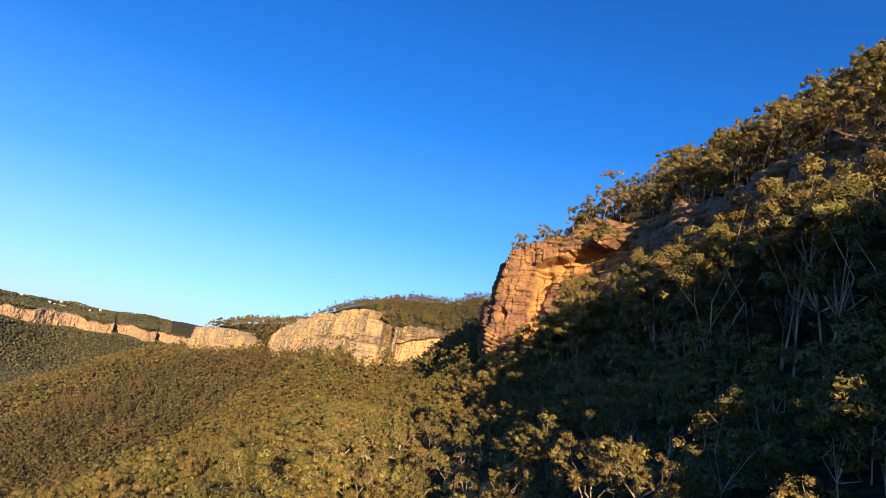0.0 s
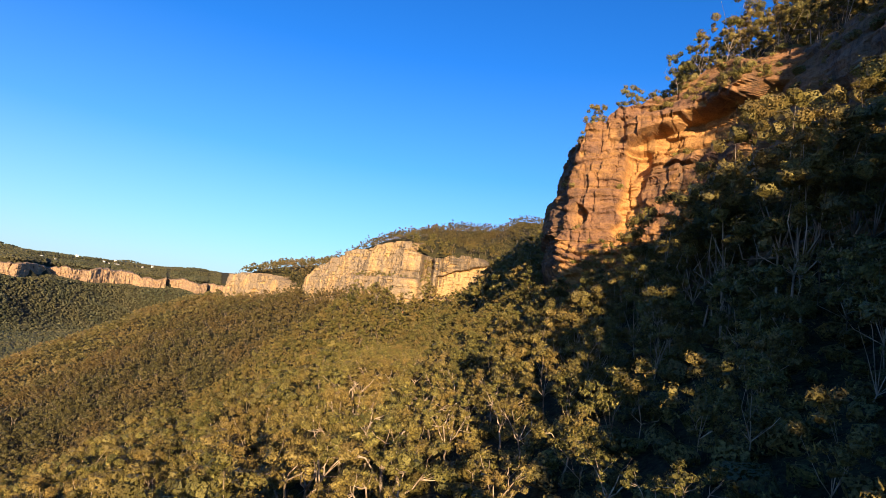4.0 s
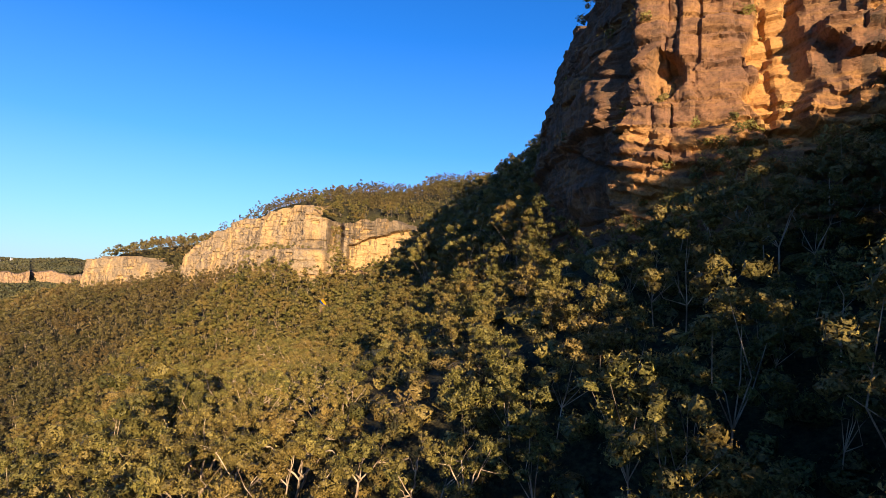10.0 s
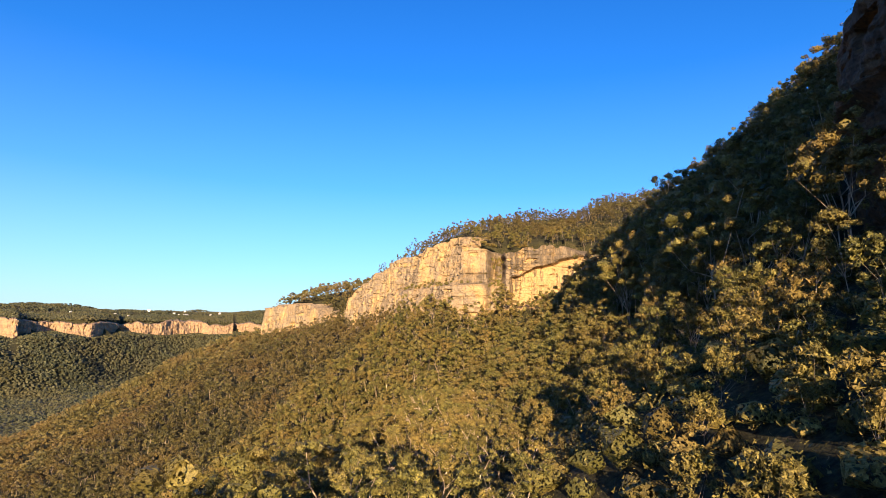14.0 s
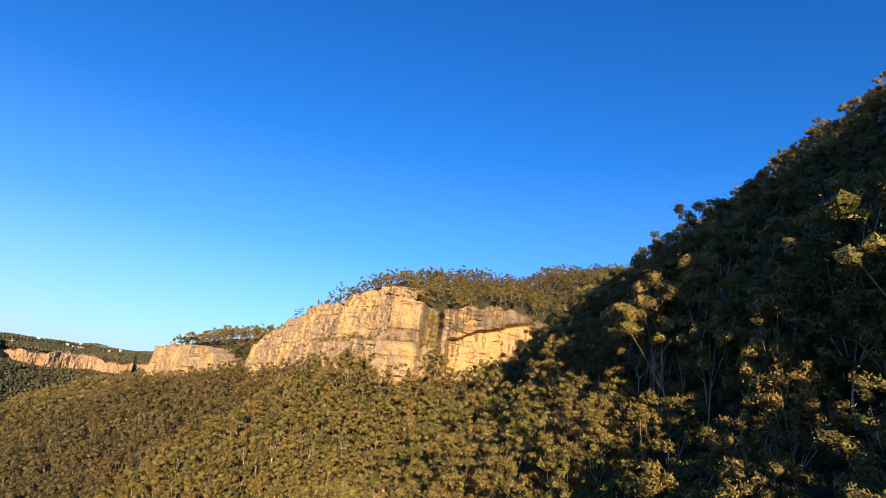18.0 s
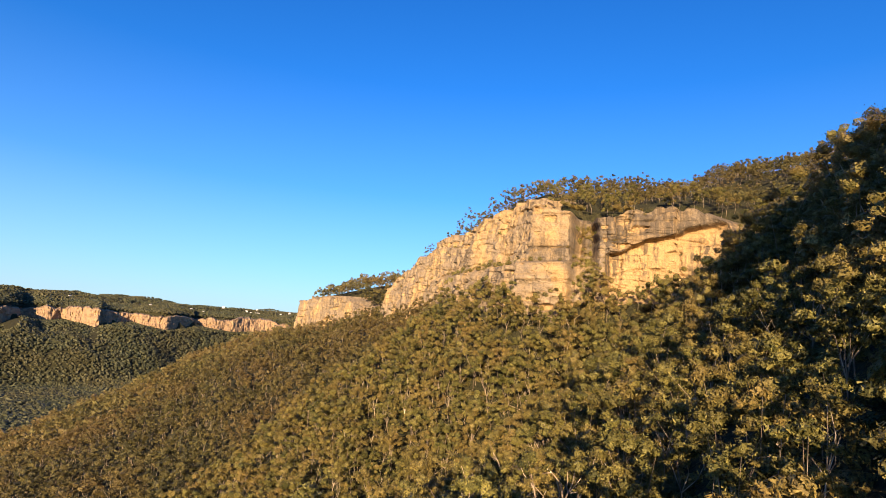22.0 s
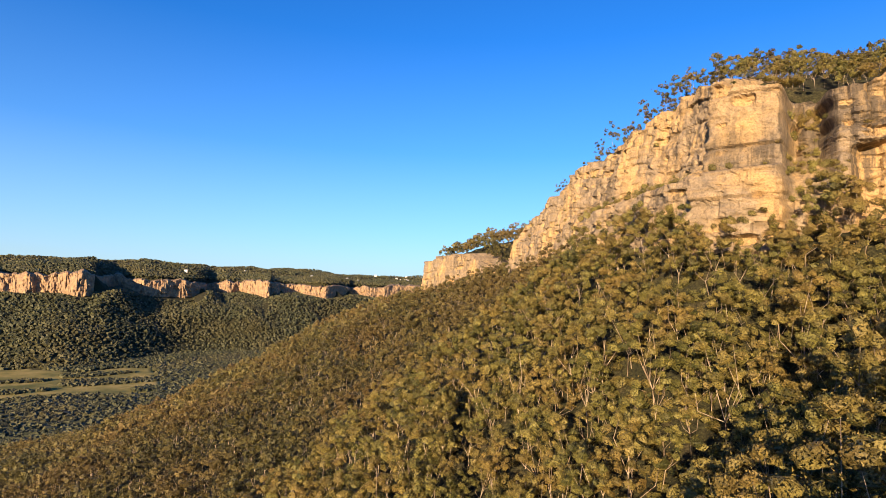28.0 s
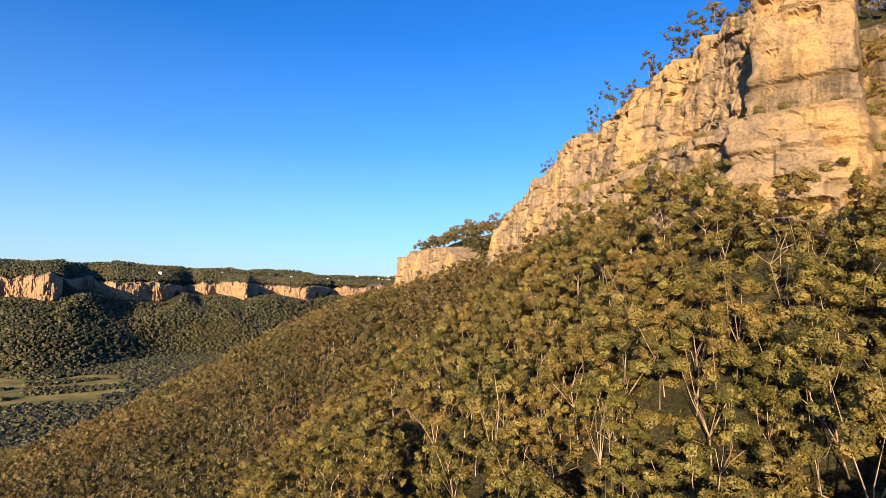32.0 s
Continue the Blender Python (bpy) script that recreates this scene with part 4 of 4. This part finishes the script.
def far_houses():
    """Small pale houses on the far plateau."""
    wall_mat, roof_mat = plain("pale_render", (0.6, 0.56, 0.5), 0.8), plain("pale_roof", (0.45, 0.43, 0.42), 0.6)
    for i in range(16):
        yaw = 52 + 40 * float(cell(i, 1, 77)) if i > 8 else 55 + 11 * float(cell(i, 2, 77))
        r = float(far_rim(np.array(yaw))) + 150 + 320 * float(cell(i, 3, 77))
        x, y = HUB[0] - r * math.sin(radians(yaw)), HUB[1] + r * math.cos(radians(yaw))
        z = float(height(np.array(x), np.array(y)))
        house = new("house")
        house.matrix_basis = pose(x, y, z, 0, 0, 360 * float(cell(i, 4, 77)))
        w, dep, hi = 9 + 6 * float(cell(i, 5, 77)), 6.0, 7.0
        bm = bmesh.new()
        bmesh.ops.create_cube(bm, size=1, matrix=Matrix.Translation((0, 0, hi / 2 - 0.5)) @ Matrix.Diagonal((w, dep, hi + 1, 1)))
        me = bpy.data.meshes.new("wall")
        bm.to_mesh(me)
        me.materials.append(wall_mat)
        part("wall", me, house)
        a, b = w / 2 + 0.5, dep / 2 + 0.5
        v = np.array([(-a, -b, hi), (a, -b, hi), (a, b, hi), (-a, b, hi), (-a, 0, hi + 2.6), (a, 0, hi + 2.6)])
        me = bpy.data.meshes.new("roof")
        me.from_pydata(v.tolist(), [], [(0, 1, 5, 4), (2, 3, 4, 5), (1, 2, 5), (3, 0, 4), (3, 2, 1, 0)])
        me.materials.append(roof_mat)
        part("roof", me, house)
        tagged(house, "small pale house among trees on the far plateau", "house", "far houses")


far_woods()
paddocks()

s5, n5 = scatter(-150, 1250, -1000, -425, 8.5)
more_s, more_n = scatter(800, 1250, -425, 60, 8.5)
s5, n5 = np.concatenate([s5, more_s]), np.concatenate([n5, more_n])
ok = land(s5, n5) > -176
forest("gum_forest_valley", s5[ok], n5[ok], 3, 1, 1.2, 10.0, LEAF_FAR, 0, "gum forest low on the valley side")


# ---------------------------------------------------------------- paraglider
def plain(name, colour, rough=0.5, metal=0.0, through=0.0):
    m, n, l, b = material(name, rough)
    pos = n.new("ShaderNodeTexCoord").outputs["Object"]
    a = noise_tex(n, l, pos, 180.0, 3)
    l.new(mix(n, l, ramp(n, l, a, (0.35, grey(0.0)), (0.65, grey(0.3))), colour, tuple(0.7 * c for c in colour)), b.inputs["Base Color"])
    b.inputs["Metallic"].default_value = metal
    if through:
        b.inputs["Specular IOR Level"].default_value = 0.05
    if through:
        tr = n.new("ShaderNodeBsdfTranslucent")
        tr.inputs["Color"].default_value = (*colour, 1)
        mx = n.new("ShaderNodeMixShader")
        mx.inputs["Fac"].default_value = through
        l.new(b.outputs[0], mx.inputs[1])
        l.new(tr.outputs[0], mx.inputs[2])
        l.new(mx.outputs[0], n["Material Output"].inputs["Surface"])
    return m


CLOTH_BLUE = plain("blue_nylon", (0.003, 0.045, 0.19), 0.8, 0, 0.1)
CLOTH_GOLD = plain("gold_nylon", (0.72, 0.3, 0.006), 0.45, 0, 0.45)
CLOTH_BLACK = plain("black_nylon", (0.008, 0.008, 0.009), 0.5)
CORD_CREAM = plain("cream_cord", (0.56, 0.46, 0.33), 0.7)
CORD_PINK = plain("pink_cord", (0.75, 0.1, 0.16), 0.7)
SLEEVE_LIME = plain("lime_sleeve", (0.55, 0.62, 0.03), 0.6)
SLEEVE_TEAL = plain("teal_sleeve", (0.02, 0.4, 0.45), 0.6)
SLEEVE_RED = plain("red_sleeve", (0.6, 0.05, 0.05), 0.6)
STEEL = plain("steel", (0.6, 0.6, 0.6), 0.3, 1.0)
WEBBING = plain("black_webbing", (0.03, 0.03, 0.032), 0.8)
SLEEVE_YELLOW = plain("yellow_sleeve", (0.75, 0.62, 0.02), 0.6)

GLIDER = new("paraglider")
GLIDER.matrix_basis = flown(*[r[1:] for r in ROWS if r[0] == 12][0])
tagged(GLIDER, "blue and gold paraglider wing tip with cream lines and black risers", "paraglider")
SPAN = 0.05  # scale that draws the wing in close to fit the camera's view at 12 s
FOC = 990.0


def at_pixel(x, y, d):
    """The place at pixel (x, y) of the camera's view at 12 s, d * SPAN deep."""
    return np.array([(x - 784) / FOC, (441 - y) / FOC, -1.0]) * d * SPAN


def part(name, data, parent, label=""):
    ob = new(name, data)
    ob.parent = parent
    return tagged(ob, label)


def cord(name, points, px, mat, label=""):
    chain = [(at_pixel(x, y, d), px * d * SPAN / FOC / 2) for x, y, d in points]
    return part(name, rods(name, [chain], 6, mat), GLIDER, label)


LEAD = [(640, -190), (690, -80), (733, 0), (760, 45), (800, 95), (850, 145), (900, 182), (945, 210), (990, 222), (1020, 214)]
BAND = [(770, -190), (822, -80), (868, 0), (885, 38), (908, 85), (940, 135), (975, 165), (1005, 181), (1030, 190), (1045, 196)]
TRAIL = [(930, -190), (962, -80), (990, 0), (1002, 32), (1018, 70), (1032, 105), (1043, 132), (1052, 155), (1058, 172), (1062, 188)]


def along(pts, t):
    k = np.linspace(0, 1, len(pts))
    return np.array([np.interp(t, k, [p[0] for p in pts]), np.interp(t, k, [p[1] for p in pts])])


wing = part("wing", None, GLIDER, "blue and gold nylon canopy")
CELLS = 22
for c in range(CELLS):
    for name, lo, hi, mat in (("blue_cell", LEAD, BAND, CLOTH_BLUE), ("gold_cell", BAND, TRAIL, CLOTH_GOLD)):
        verts = []
        for i in range(5):
            a = i / 4
            t = (c + a) / CELLS
            bulge = math.sin(math.pi * a)
            for j in range(7):
                b = j / 6
                p, q = along(lo, t), along(hi, t)
                x, y = p + (q - p) * (0.06 + 0.94 * b if name == "gold_cell" else 0.92 * b)
                verts.append(at_pixel(x, y, 6.4 + 0.5 * b * (name == "gold_cell") - 0.04 * bulge * math.sin(math.pi * (0.15 + 0.7 * b)) - 0.3 * (1 - b) * (name == "blue_cell")))
        n = len(verts)
        back = [v * (1 + 0.05 * math.sin(math.pi * (k % 7) / 6)) for k, v in enumerate(verts)]
        f = grid_faces(5, 7)
        me = mesh_of(name, np.array(verts + back), np.concatenate([f, f[:, ::-1] + n]), mat, True)
        part(name, me, wing)
stripe = [v for t in np.linspace(0, 1, 40) for v in (lambda p, q: [at_pixel(*(p - (q - p) * 0.09), 6.36), at_pixel(*(p + (q - p) * 0.07), 6.4), at_pixel(*(p + (q - p) * 0.07), 6.44), at_pixel(*(p - (q - p) * 0.09), 6.4)])(along(BAND, t), along(TRAIL, t))]
part("stripe", mesh_of("stripe", np.array(stripe), np.concatenate([grid_faces(40, 4), np.array([[3, 0, 1, 2]])]), CLOTH_BLACK), wing, "black stripe")
LOW = 0.8
for pts in ([(598, -60, 5.5), (610, 0, 5.2), (660, 350, 2.4), (718, 668, LOW)], [(722, -60, 5.5), (725, 200, 3.6), (738, 678, LOW)],
            [(680, -60, 5.5), (745, 330, 2.6), (805, 675, LOW)], [(776, -60, 5.5), (800, 340, 2.6), (822, 682, LOW)],
            [(846, 130, 6.2), (848, 300, 4), (838, 690, LOW)], [(795, -60, 5.5), (842, 340, 2.6), (878, 670, LOW)],
            [(908, 175, 6.2), (885, 400, 3.4), (849, 702, LOW)], [(876, -60, 5.5), (888, 340, 2.6), (893, 675, LOW)],
            [(953, 50, 6.2), (945, 300, 4), (908, 690, LOW)]):
    cord("line", pts, 2.6, CORD_CREAM)
for pts in ([(800, 90, 6.2), (846, 130, 6.2), (908, 178, 6.15), (1000, 192, 6.2)], [(880, 90, 6.2), (908, 178, 6.15), (945, 210, 6.1)]):
    cord("cascade_line", pts, 1.6, CORD_CREAM)
cord("brake_line", [(1016, -60, 5.5), (1025, 0, 5.2), (1058, 350, 2.4), (1069, 600, 1.2), (1060, 920, 0.9)], 5.5, CORD_PINK, "pink brake line")
for a, b, mat in (((718, 668), (741, 782), SLEEVE_LIME), ((739, 678), (743, 782), SLEEVE_LIME), ((805, 675), (829, 785), SLEEVE_TEAL), ((822, 684), (831, 785), SLEEVE_TEAL),
                  ((848, 702), (837, 785), SLEEVE_RED), ((878, 672), (889, 768), SLEEVE_TEAL), ((893, 678), (893, 768), SLEEVE_TEAL), ((908, 694), (897, 768), SLEEVE_TEAL)):
    cord("line_sleeve", [(*a, LOW), (*b, LOW * 0.97)], 8, mat)
for x, y, x2, y2 in ((743, 784, 750, 838), (833, 788, 836, 846), (889, 772, 893, 832)):
    ring = [(x - 6, y + 4, 0.77), (x2 - 6, y2 - 4, 0.76), (x2, y2, 0.76), (x2 + 6, y2 - 4, 0.76), (x + 6, y + 4, 0.77), (x, y, 0.77), (x - 6, y + 4, 0.77)]
    link = cord("link", ring, 4, STEEL, "steel line link")
    body = [(at_pixel(x - 5, y + 16, 0.765), 0.004 * SPAN * 1.6), (at_pixel(x2 - 6, y2 - 12, 0.76), 0.004 * SPAN * 1.6)]
    part("screw_sleeve", rods("screw_sleeve", [body], 6, STEEL), link)
for pts, px, mat in (([(752, 840, 0.75), (758, 870, 0.74)], 15, WEBBING), ([(758, 868, 0.74), (770, 1010, 0.7)], 17, SLEEVE_YELLOW),
                     ([(837, 848, 0.75), (846, 1010, 0.7)], 19, WEBBING), ([(893, 833, 0.75), (896, 1010, 0.7)], 21, WEBBING)):
    cord("riser", pts, px, mat)

far_houses()
